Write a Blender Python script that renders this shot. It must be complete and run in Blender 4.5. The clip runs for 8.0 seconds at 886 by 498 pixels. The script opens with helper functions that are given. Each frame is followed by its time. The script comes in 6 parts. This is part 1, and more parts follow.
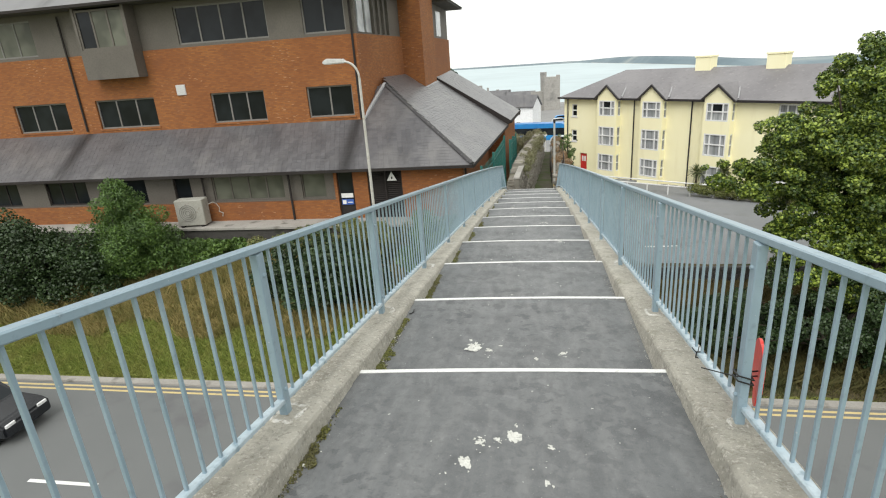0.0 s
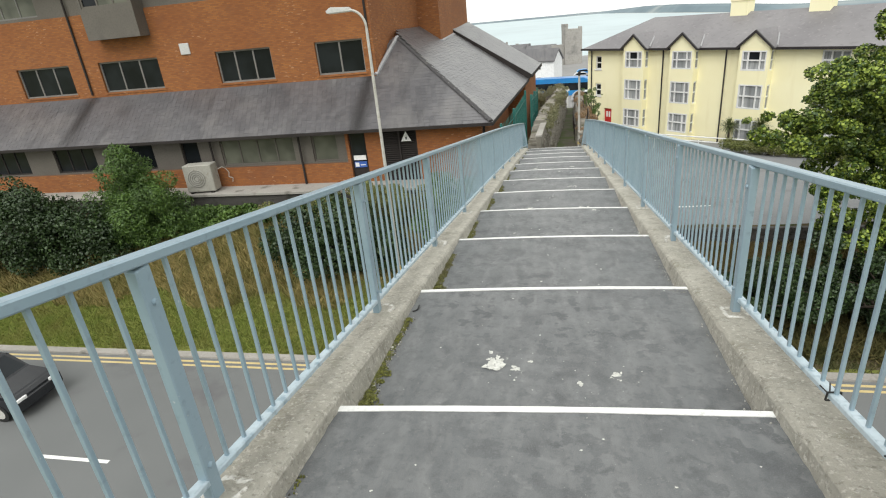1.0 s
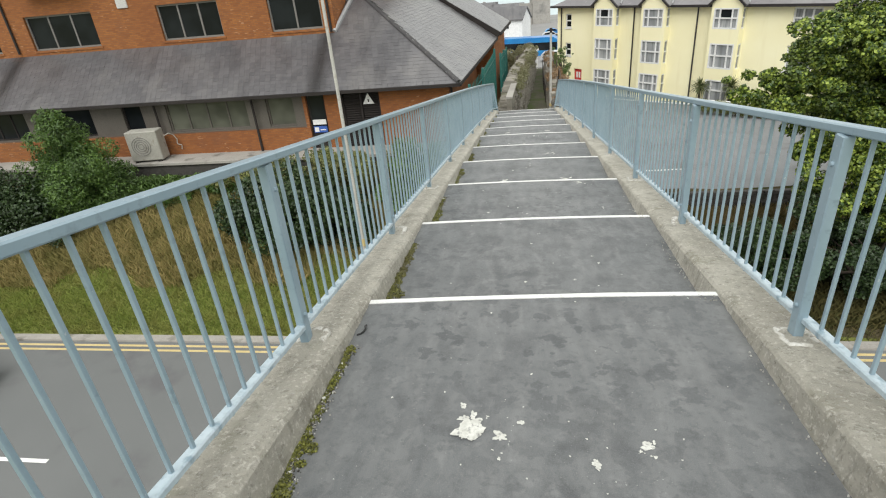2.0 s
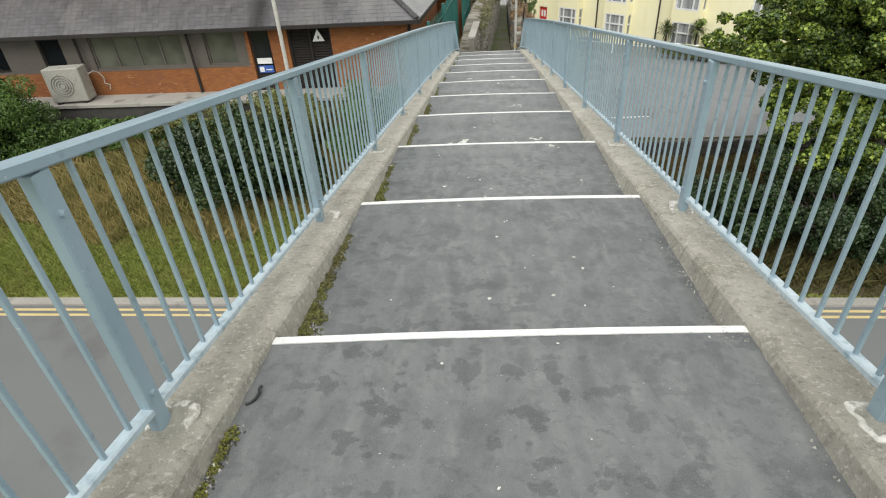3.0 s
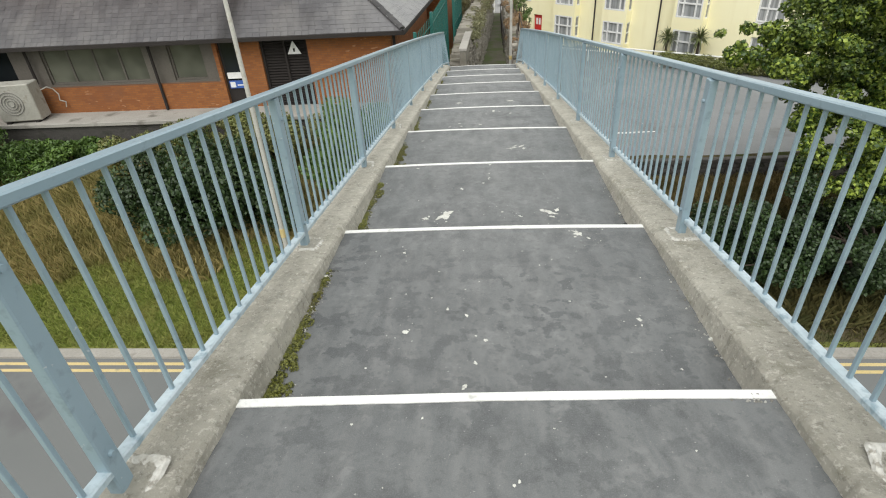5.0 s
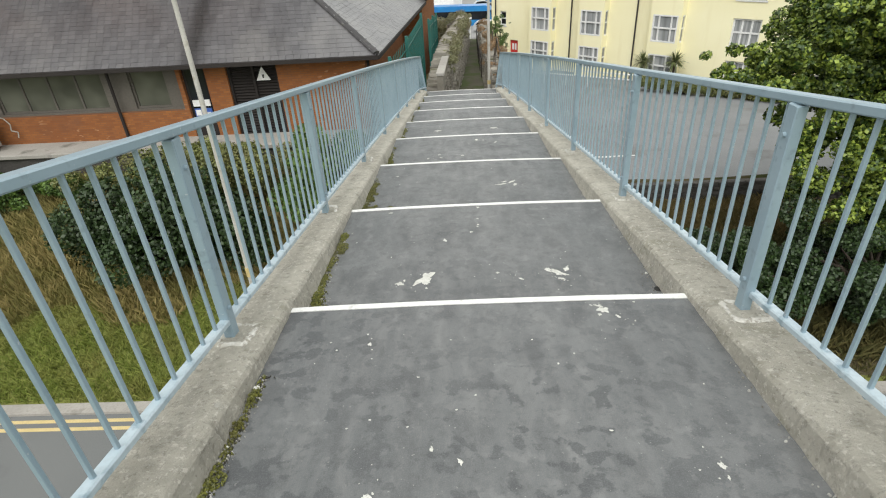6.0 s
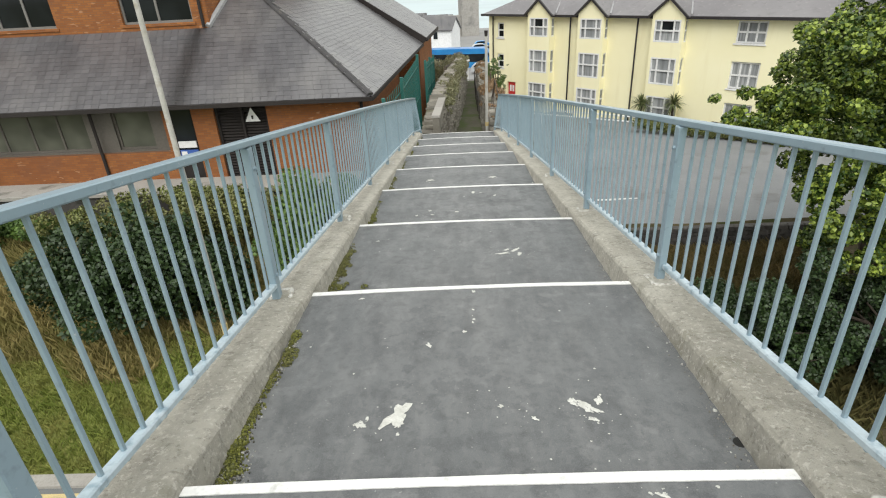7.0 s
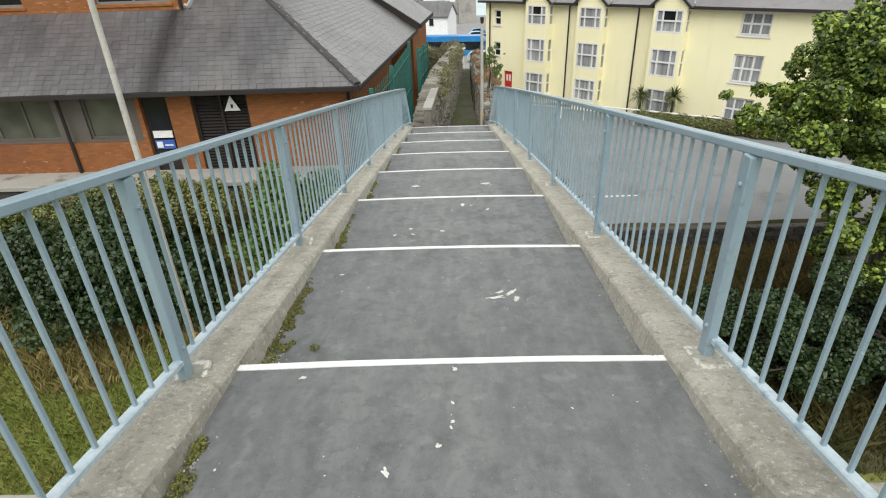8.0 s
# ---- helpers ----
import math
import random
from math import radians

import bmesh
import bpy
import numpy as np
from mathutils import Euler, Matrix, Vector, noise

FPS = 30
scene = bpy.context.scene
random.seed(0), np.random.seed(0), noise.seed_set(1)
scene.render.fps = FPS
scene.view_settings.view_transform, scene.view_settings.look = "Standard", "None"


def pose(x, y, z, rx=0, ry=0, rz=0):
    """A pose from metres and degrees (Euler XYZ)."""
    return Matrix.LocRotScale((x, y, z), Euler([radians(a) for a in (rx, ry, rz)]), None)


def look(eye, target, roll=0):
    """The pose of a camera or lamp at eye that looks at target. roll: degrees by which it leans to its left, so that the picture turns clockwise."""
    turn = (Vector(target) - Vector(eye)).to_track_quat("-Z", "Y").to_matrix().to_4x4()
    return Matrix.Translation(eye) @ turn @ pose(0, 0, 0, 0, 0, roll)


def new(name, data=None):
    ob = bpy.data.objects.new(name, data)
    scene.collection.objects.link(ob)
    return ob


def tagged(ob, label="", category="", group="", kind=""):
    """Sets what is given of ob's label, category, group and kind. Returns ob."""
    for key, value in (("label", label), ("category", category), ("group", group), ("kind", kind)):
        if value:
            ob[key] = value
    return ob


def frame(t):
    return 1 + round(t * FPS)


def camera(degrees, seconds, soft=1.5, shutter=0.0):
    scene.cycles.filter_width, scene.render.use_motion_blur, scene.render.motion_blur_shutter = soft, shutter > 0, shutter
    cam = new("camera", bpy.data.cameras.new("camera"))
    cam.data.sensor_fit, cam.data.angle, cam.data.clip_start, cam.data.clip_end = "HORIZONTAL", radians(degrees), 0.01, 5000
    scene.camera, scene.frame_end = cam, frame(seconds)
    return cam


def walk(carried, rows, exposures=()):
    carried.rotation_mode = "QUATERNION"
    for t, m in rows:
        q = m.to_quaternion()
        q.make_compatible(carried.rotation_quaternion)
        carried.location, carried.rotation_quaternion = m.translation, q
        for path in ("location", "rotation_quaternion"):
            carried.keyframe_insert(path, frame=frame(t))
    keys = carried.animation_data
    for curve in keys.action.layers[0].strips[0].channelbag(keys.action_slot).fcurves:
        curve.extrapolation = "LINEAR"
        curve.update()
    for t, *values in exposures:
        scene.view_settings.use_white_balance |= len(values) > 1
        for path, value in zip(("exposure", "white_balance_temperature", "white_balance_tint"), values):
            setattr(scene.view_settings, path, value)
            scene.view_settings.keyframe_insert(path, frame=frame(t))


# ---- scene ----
cam = camera(78.5, 8.0, soft=1.1)
PATH = [
    (0, (0.202, -1.457, 1.775), (-0.138, 0.402, 1.12), -4.1),
    (0.5, (0.102, -0.922, 1.628), (-0.278, 0.925, 0.962), -4.8),
    (1, (0.067, -0.314, 1.531), (-0.345, 1.479, 0.747), -5.7),
    (1.2, (0.05, -0.067, 1.485), (-0.314, 1.734, 0.693), -4.9),
    (2.5, (-0.106, 1.316, 1.156), (-0.368, 3.011, 0.127), -5.4),
    (3, (-0.08, 1.864, 1.094), (-0.248, 3.526, -0.005), -3.6),
    (3.5, (-0.062, 2.381, 1.033), (-0.296, 4.119, 0.071), -4.0),
    (4, (-0.031, 2.954, 0.896), (-0.227, 4.677, -0.101), -3.9),
    (4.5, (-0.045, 3.519, 0.823), (-0.32, 5.197, -0.231), -4.4),
    (5, (-0.059, 4.085, 0.775), (-0.208, 5.761, -0.306), -3.6),
    (5.2, (-0.044, 4.301, 0.689), (-0.194, 6.031, -0.304), -3.1),
    (6.3, (-0.133, 5.395, 0.51), (-0.192, 7.106, -0.525), -3.5),
    (6.5, (-0.097, 5.632, 0.497), (-0.215, 7.332, -0.55), -3.1),
    (7, (-0.059, 6.146, 0.337), (-0.122, 7.935, -0.556), -3.0),
    (7.5, (0.004, 6.646, 0.274), (0.052, 8.428, -0.632), -3.8),
    (8, (0.032, 7.162, 0.229), (-0.01, 8.932, -0.702), -2.0),
]
walk(cam, [(t, look(eye, target, roll)) for t, eye, target, roll in PATH])

# ---- light ----
world = bpy.data.worlds.new("overcast_sky")
scene.world = world
world.use_nodes = True
wn, wl = world.node_tree.nodes, world.node_tree.links
sky = wn.new("ShaderNodeTexSky")
sky.sky_type = "NISHITA"
sky.sun_disc = False
sky.sun_elevation = radians(52)
sky.sun_rotation = radians(190)
sky.dust_density = 4.0
grey = wn.new("ShaderNodeHueSaturation")
grey.inputs["Saturation"].default_value = 0.22
lift = wn.new("ShaderNodeMix")
lift.data_type = "RGBA"
lift.inputs["Factor"].default_value = 0.88
lift.inputs["B"].default_value = (9.25, 9.4, 9.0, 1)
wl.new(sky.outputs["Color"], grey.inputs["Color"])
wl.new(grey.outputs["Color"], lift.inputs["A"])
wl.new(lift.outputs["Result"], wn["Background"].inputs["Color"])
wn["Background"].inputs["Strength"].default_value = 0.138
sun_data = bpy.data.lights.new("sun", "SUN")
sun_data.energy, sun_data.angle, sun_data.color = 1.9, radians(40), (1.0, 0.985, 0.94)
sun = new("sun", sun_data)
sun.matrix_world = look((-6, -36, 47), (0, 0, 0))

# ---- materials ----


class Nodes:
    """A small wrapper to wire one material."""

    def __init__(self, name, rough=0.8, metal=0.0):
        self.m = bpy.data.materials.new(name)
        self.m.use_nodes = True
        self.t = self.m.node_tree
        self.b = self.t.nodes["Principled BSDF"]
        self.b.inputs["Roughness"].default_value = rough
        self.b.inputs["Metallic"].default_value = metal
        self.pos = self.t.nodes.new("ShaderNodeNewGeometry").outputs["Position"]

    def link(self, a, b):
        self.t.links.new(a, b)

    def noise(self, scale, detail=4.0, vec=None, rough=0.55):
        n = self.t.nodes.new("ShaderNodeTexNoise")
        n.inputs["Scale"].default_value, n.inputs["Detail"].default_value = scale, detail
        n.inputs["Roughness"].default_value = rough
        self.link(vec or self.pos, n.inputs["Vector"])
        return n.outputs["Fac"]

    def ramp(self, fac, lo, hi, a=0.0, b=1.0):
        r = self.t.nodes.new("ShaderNodeMapRange")
        for key, v in (("From Min", lo), ("From Max", hi), ("To Min", a), ("To Max", b)):
            r.inputs[key].default_value = v
        self.link(fac, r.inputs["Value"])
        return r.outputs["Result"]

    def mix(self, fac, a, b, blend="MIX"):
        x = self.t.nodes.new("ShaderNodeMix")
        x.data_type, x.blend_type = "RGBA", blend
        for sock, v in ((x.inputs["Factor"], fac), (x.inputs["A"], a), (x.inputs["B"], b)):
            if isinstance(v, (int, float)):
                sock.default_value = v if sock.name == "Factor" else (v, v, v, 1)
            elif isinstance(v, tuple):
                sock.default_value = (*v, 1)
            else:
                self.link(v, sock)
        return x.outputs["Result"]

    def scaled(self, sx, sy, sz):
        m = self.t.nodes.new("ShaderNodeMapping")
        m.inputs["Scale"].default_value = (sx, sy, sz)
        self.link(self.pos, m.inputs["Vector"])
        return m.outputs["Vector"]

    def random(self):
        return self.t.nodes.new("ShaderNodeObjectInfo").outputs["Random"]

    def island(self):
        return self.t.nodes.new("ShaderNodeNewGeometry").outputs["Random Per Island"]

    def done(self, col, bump=None, strength=0.3, dist=0.01, rough=None):
        if isinstance(col, tuple):
            self.b.inputs["Base Color"].default_value = (*col, 1)
        else:
            self.link(col, self.b.inputs["Base Color"])
        if bump is not None:
            n = self.t.nodes.new("ShaderNodeBump")
            n.inputs["Strength"].default_value, n.inputs["Distance"].default_value = strength, dist
            self.link(bump, n.inputs["Height"])
            self.link(n.outputs["Normal"], self.b.inputs["Normal"])
        if rough is not None:
            self.link(rough, self.b.inputs["Roughness"])
        return self.m


def grainy(name, a, b, big=0.6, fine=25.0, rough=0.85, stain=None, stain_scale=1.5, stain_at=(0.58, 0.72), bump=0.3, dist=0.008, metal=0.0, rnd=0.0):
    """Two colours mixed by fine grain and broad patches, with stains of a third."""
    n = Nodes(name, rough, metal)
    f1 = n.noise(big, 5)
    f2 = n.noise(fine, 4)
    c = n.mix(n.ramp(f1, 0.3, 0.7), a, b)
    dark = tuple(v * 0.72 for v in a)
    c = n.mix(n.ramp(f2, 0.45, 0.8, 0, 0.6), c, dark)
    if stain:
        c = n.mix(n.ramp(n.noise(stain_scale, 6), stain_at[0], stain_at[1]), c, stain)
    if rnd:
        c = n.mix(n.ramp(n.random(), 0, 1, 0, rnd), c, tuple(v * 0.55 for v in a))
    return n.done(c, f2, bump, dist)


def felt_material():
    """Grey resin deck surfacing: soft damp patches, brush streaks, fine mottling, scuffs."""
    n = Nodes("deck_surfacing", 0.5)
    warp = n.t.nodes.new("ShaderNodeVectorMath")
    warp.operation = "MULTIPLY_ADD"
    wn = n.t.nodes.new("ShaderNodeTexNoise")
    wn.inputs["Scale"].default_value = 3.5
    n.link(n.pos, wn.inputs["Vector"])
    n.link(wn.outputs["Color"], warp.inputs[0])
    warp.inputs[1].default_value = (0.16, 0.25, 0.0)
    n.link(n.pos, warp.inputs[2])
    m = n.t.nodes.new("ShaderNodeMapping")
    m.inputs["Scale"].default_value = (11, 1.5, 1)
    m.inputs["Rotation"].default_value = (0, 0, 0.12)
    n.link(warp.outputs[0], m.inputs["Vector"])
    m2 = n.t.nodes.new("ShaderNodeMapping")
    m2.inputs["Scale"].default_value = (26, 4.0, 1)
    m2.inputs["Rotation"].default_value = (0, 0, -0.2)
    n.link(warp.outputs[0], m2.inputs["Vector"])
    c = n.mix(n.ramp(n.noise(1.0, 4), 0.3, 0.7), (0.116, 0.122, 0.127), (0.154, 0.160, 0.165))
    c = n.mix(n.ramp(n.noise(1.0, 5, m.outputs["Vector"]), 0.45, 0.75, 0, 0.55), c, (0.218, 0.221, 0.222))
    c = n.mix(n.ramp(n.noise(1.0, 4, m2.outputs["Vector"]), 0.5, 0.75, 0, 0.4), c, (0.20, 0.203, 0.206))
    c = n.mix(n.ramp(n.noise(1.0, 5, n.scaled(7.5, 4.2, 1)), 0.50, 0.68, 0, 0.62), c, (0.072, 0.075, 0.080))
    c = n.mix(n.ramp(n.noise(19, 5, None, 0.62), 0.50, 0.74, 0, 0.6), c, (0.078, 0.081, 0.085))
    c = n.mix(n.ramp(n.noise(7.5, 5, None, 0.6), 0.60, 0.68, 0, 0.4), c, (0.24, 0.243, 0.245))
    blot = n.mix(n.ramp(n.noise(0.55, 3), 0.40, 0.60, 0.25, 1), 0.0, n.ramp(n.noise(8.5, 6, None, 0.55), 0.535, 0.575, 0, 0.72))
    c = n.mix(blot, c, (0.062, 0.066, 0.072))
    c = n.mix(n.ramp(n.noise(26, 4, warp.outputs[0], 0.6), 0.60, 0.64, 0, 0.35), c, (0.075, 0.078, 0.082))
    g = n.noise(210, 3)
    c = n.mix(n.ramp(g, 0.45, 0.8, 0, 0.45), c, (0.22, 0.225, 0.23))
    c = n.mix(n.ramp(n.noise(75, 2), 0.71, 0.75, 0, 0.6), c, (0.38, 0.38, 0.37))
    c = n.mix(1.0, c, (1.0, 1.0, 0.99), "MULTIPLY")
    return n.done(c, g, 0.4, 0.005, n.ramp(n.noise(2.1, 4), 0.35, 0.65, 0.40, 0.62))


def kerb_material():
    """Exposed-aggregate weathered concrete: uneven pebbles, pits, lichen and dark runs."""
    n = Nodes("weathered_concrete", 0.92)
    c = n.mix(n.ramp(n.noise(2.2, 6), 0.3, 0.7), (0.42, 0.396, 0.338), (0.57, 0.545, 0.475))
    c = n.mix(n.ramp(n.noise(7, 6, None, 0.65), 0.48, 0.72, 0, 0.5), c, (0.21, 0.198, 0.165))
    c = n.mix(n.ramp(n.noise(5, 3), 0.58, 0.7, 0, 0.4), c, (0.25, 0.24, 0.17))
    c = n.mix(n.ramp(n.noise(1.0, 5, n.scaled(14, 20, 1.5)), 0.56, 0.68, 0, 0.4), c, (0.20, 0.185, 0.15))
    c = n.mix(n.ramp(n.noise(38, 5, None, 0.7), 0.55, 0.62, 0, 0.8), c, (0.68, 0.655, 0.59))
    c = n.mix(n.ramp(n.noise(30, 6, None, 0.7), 0.35, 0.44, 0.5, 0), c, (0.17, 0.156, 0.125))
    c = n.mix(n.ramp(n.noise(11, 5, None, 0.7), 0.66, 0.70, 0, 0.6), c, (0.56, 0.55, 0.52))
    v = n.t.nodes.new("ShaderNodeTexVoronoi")
    v.inputs["Scale"].default_value = 95
    n.link(n.pos, v.inputs["Vector"])
    c = n.mix(n.ramp(v.outputs["Distance"], 0.10, 0.28, 0.5, 0), c, (0.60, 0.585, 0.54))
    g = n.mix(0.45, n.noise(46, 8, None, 0.75), n.noise(17, 5, None, 0.6))
    return n.done(c, g, 1.0, 0.042)


def paint_material():
    """Pale blue-grey rail paint with dirt and chips."""
    n = Nodes("blue_grey_paint", 0.33)
    c = n.mix(n.ramp(n.noise(3, 4), 0.3, 0.7), (0.235, 0.325, 0.385), (0.285, 0.375, 0.435))
    c = n.mix(n.ramp(n.noise(22, 5), 0.58, 0.72, 0, 0.55), c, (0.17, 0.225, 0.26))
    c = n.mix(n.ramp(n.noise(45, 3), 0.70, 0.74, 0, 0.8), c, (0.48, 0.52, 0.54))
    return n.done(c, n.noise(60, 2), 0.12, 0.003)


def brick_material():
    n = Nodes("orange_brick", 0.9)
    sep = n.t.nodes.new("ShaderNodeSeparateXYZ")
    n.link(n.pos, sep.inputs[0])
    add = n.t.nodes.new("ShaderNodeMath")
    n.link(sep.outputs["X"], add.inputs[0])
    n.link(sep.outputs["Y"], add.inputs[1])
    com = n.t.nodes.new("ShaderNodeCombineXYZ")
    n.link(add.outputs[0], com.inputs["X"])
    n.link(sep.outputs["Z"], com.inputs["Y"])
    k = n.t.nodes.new("ShaderNodeTexBrick")
    k.inputs["Scale"].default_value = 1.0
    for key, v in (("Brick Width", 0.225), ("Row Height", 0.075), ("Mortar Size", 0.008), ("Mortar Smooth", 0.2), ("Bias", 0.0)):
        k.inputs[key].default_value = v
    k.inputs["Color1"].default_value = (0.35, 0.132, 0.034, 1)
    k.inputs["Color2"].default_value = (0.235, 0.082, 0.023, 1)
    k.inputs["Mortar"].default_value = (0.19, 0.10, 0.055, 1)
    n.link(com.outputs[0], k.inputs["Vector"])
    c = n.mix(n.ramp(n.noise(0.35, 4), 0.35, 0.65, 0, 0.5), k.outputs["Color"], (0.19, 0.062, 0.02))
    m = n.t.nodes.new("ShaderNodeMapping")
    m.inputs["Scale"].default_value = (3.2, 11, 1)
    n.link(com.outputs[0], m.inputs["Vector"])
    patch = n.ramp(n.noise(1.0, 1, m.outputs["Vector"]), 0.66, 0.69, 0, 0.65)
    patch = n.mix(n.ramp(n.noise(0.42, 2), 0.5, 0.56), 0.0, patch)
    c = n.mix(patch, c, (0.45, 0.25, 0.14))
    c = n.mix(n.ramp(n.noise(0.9, 5), 0.6, 0.75, 0, 0.4), c, (0.16, 0.07, 0.04))
    return n.done(c, k.outputs["Fac"], -0.5, 0.008)


def slate_material():
    n = Nodes("grey_slate", 0.33)
    n.b.inputs["Specular IOR Level"].default_value = 0.8
    c = n.mix(n.island(), (0.088, 0.086, 0.093), (0.122, 0.119, 0.126))
    c = n.mix(n.ramp(n.random(), 0, 1, 0, 0.2), c, (0.20, 0.195, 0.198))
    c = n.mix(n.ramp(n.noise(0.5, 5), 0.5, 0.7, 0, 0.5), c, (0.20, 0.192, 0.185))
    c = n.mix(n.ramp(n.noise(1.0, 5, n.scaled(1.6, 0.4, 0.4)), 0.5, 0.68, 0, 0.6), c, (0.055, 0.053, 0.058))
    sep = n.t.nodes.new("ShaderNodeSeparateXYZ")
    n.link(n.pos, sep.inputs[0])
    for at, wide, dark in ((-8.95, 0.62, 1.0), (-25.1, 0.6, 1.0)):
        off = n.t.nodes.new("ShaderNodeMath")
        off.operation = "ADD"
        off.inputs[1].default_value = -at
        n.link(sep.outputs["X"], off.inputs[0])
        mag = n.t.nodes.new("ShaderNodeMath")
        mag.operation = "ABSOLUTE"
        n.link(off.outputs[0], mag.inputs[0])
        wet = n.mix(n.ramp(mag.outputs[0], 0.05, wide, dark, 0), 0.0, n.ramp(n.noise(1.0, 4, n.scaled(3.0, 0.5, 0.5)), 0.25, 0.5))
        c = n.mix(wet, c, (0.030, 0.029, 0.031))
    g = n.noise(18, 5)
    c = n.mix(n.ramp(g, 0.6, 0.75, 0, 0.4), c, (0.23, 0.225, 0.20))
    return n.done(c, g, 0.2, 0.005)


def painted_render(a, b, stain):
    """Smooth painted render with faint blotches and rain streaks."""
    n = Nodes("cream_yellow_render", 0.85)
    c = n.mix(n.ramp(n.noise(0.3, 5), 0.3, 0.7), a, b)
    c = n.mix(n.ramp(n.noise(1.0, 5, n.scaled(1.5, 1.5, 0.18)), 0.56, 0.74, 0, 0.55), c, stain)
    g = n.noise(14, 4)
    c = n.mix(n.ramp(g, 0.5, 0.8, 0, 0.12), c, stain)
    return n.done(c, g, 0.15, 0.006)


def weathered_roof():
    """Pale purple-grey slates with faint courses of lighter and darker pieces."""
    n = Nodes("purple_grey_slate", 0.5)
    c = n.mix(n.ramp(n.noise(0.25, 4), 0.3, 0.7), (0.168, 0.160, 0.168), (0.230, 0.221, 0.228))
    c = n.mix(n.ramp(n.noise(1.0, 3, n.scaled(2.2, 2.2, 4.5)), 0.55, 0.70, 0, 0.5), c, (0.13, 0.118, 0.128))
    c = n.mix(n.ramp(n.noise(1.0, 3, n.scaled(3.5, 3.5, 6)), 0.60, 0.72, 0, 0.5), c, (0.32, 0.30, 0.30))
    g = n.noise(12, 4)
    return n.done(c, g, 0.2, 0.01)


def glass_material(name, tint=(0.02, 0.024, 0.028), rough=0.06):
    n = Nodes(name, rough)
    n.b.inputs["Specular IOR Level"].default_value = 0.22
    return n.done(n.mix(n.ramp(n.noise(0.7, 2), 0.4, 0.6), tint, tuple(v * 1.7 for v in tint)))


def curtain_material():
    """Net curtains hanging in soft folds close behind a pane."""
    n = Nodes("net_curtain_behind_glass", 0.2)
    n.b.inputs["Specular IOR Level"].default_value = 0.22
    c = n.mix(n.ramp(n.noise(0.5, 2), 0.38, 0.62), (0.27, 0.285, 0.295), (0.44, 0.455, 0.46))
    return n.done(n.mix(n.ramp(n.noise(1.0, 2, n.scaled(6.5, 6.5, 0.25)), 0.45, 0.62, 0, 0.65), c, (0.17, 0.175, 0.18)))


def leaf_material(name, a, b, c, young=0.0):
    """Leaves from colour a to b by chance, c in patches; a higher young leaves fewer, as lit tips."""
    n = Nodes(name, 0.5)
    r = n.ramp(n.island(), young, 1.0)
    col = n.mix(r, a, b)
    col = n.mix(n.ramp(n.noise(0.8, 3), 0.45, 0.7, 0, 0.8), col, c)
    n.b.inputs["Transmission Weight"].default_value = 0.0
    n.b.inputs["Subsurface Weight"].default_value = 0.0
    return n.done(col)


def grass_material():
    n = Nodes("grass_bank", 0.95)
    sep = n.t.nodes.new("ShaderNodeSeparateXYZ")
    n.link(n.pos, sep.inputs[0])
    c = n.mix(n.ramp(n.noise(0.55, 5), 0.35, 0.65), (0.135, 0.165, 0.03), (0.19, 0.195, 0.05))
    wob = n.noise(0.35, 4)
    w = n.t.nodes.new("ShaderNodeMath")
    w.operation = "MULTIPLY_ADD"
    w.inputs[1].default_value = 5.0
    n.link(wob, w.inputs[0])
    n.link(sep.outputs["Y"], w.inputs[2])
    c = n.mix(n.ramp(w.outputs[0], 19.6, 21.0), c, n.mix(n.ramp(n.noise(1.2, 5), 0.35, 0.65), (0.115, 0.105, 0.034), (0.19, 0.15, 0.055)))
    g = n.noise(9, 6)
    c = n.mix(n.ramp(g, 0.5, 0.8, 0, 0.6), c, (0.045, 0.055, 0.018))
    return n.done(c, g, 0.9, 0.05)


M = {}
M["felt"] = felt_material()
M["kerb"] = kerb_material()
M["paint"] = paint_material()
# worn paint, made paler to carry the sky's highlight on the bottom rail
M["rail_worn_lit"] = grainy("worn_sky_lit_rail_paint", (0.40, 0.50, 0.56), (0.52, 0.60, 0.65), 5, 40, 0.38, (0.26, 0.35, 0.41), 14, (0.55, 0.66), 0.15, 0.003)
M["brick"] = brick_material()
M["slate"] = slate_material()
M["glass"] = glass_material("dark_glass", (0.010, 0.012, 0.014))
M["blind_glass"] = glass_material("pale_blind_behind_glass", (0.085, 0.088, 0.07), 0.2)
M["net_glass"] = curtain_material()
M["grass"] = grass_material()
M["white_line"] = grainy("white_line_paint", (0.74, 0.74, 0.72), (0.82, 0.82, 0.81), 2, 60, 0.6, (0.42, 0.42, 0.40), 9, (0.62, 0.75), 0.2, 0.003)
M["yellow_line"] = grainy("yellow_line_paint", (0.56, 0.44, 0.20), (0.62, 0.50, 0.26), 2, 30, 0.7, (0.33, 0.29, 0.20), 3)
M["asphalt"] = grainy("road_asphalt", (0.140, 0.147, 0.147), (0.168, 0.174, 0.174), 0.25, 50, 0.9, (0.12, 0.12, 0.124), 0.6)
M["lot"] = grainy("car_park_asphalt", (0.195, 0.203, 0.212), (0.245, 0.252, 0.262), 0.3, 30, 0.9, (0.16, 0.16, 0.163), 0.5)
M["mortar"] = grainy("white_mortar", (0.46, 0.44, 0.39), (0.70, 0.69, 0.66), 18, 60, 0.9, (0.33, 0.31, 0.27), 30, (0.52, 0.62), 0.6, 0.01)
M["splash"] = grainy("dried_white_splash", (0.50, 0.50, 0.46), (0.70, 0.70, 0.66), 22, 90, 0.8, (0.30, 0.30, 0.29), 45, (0.58, 0.68))
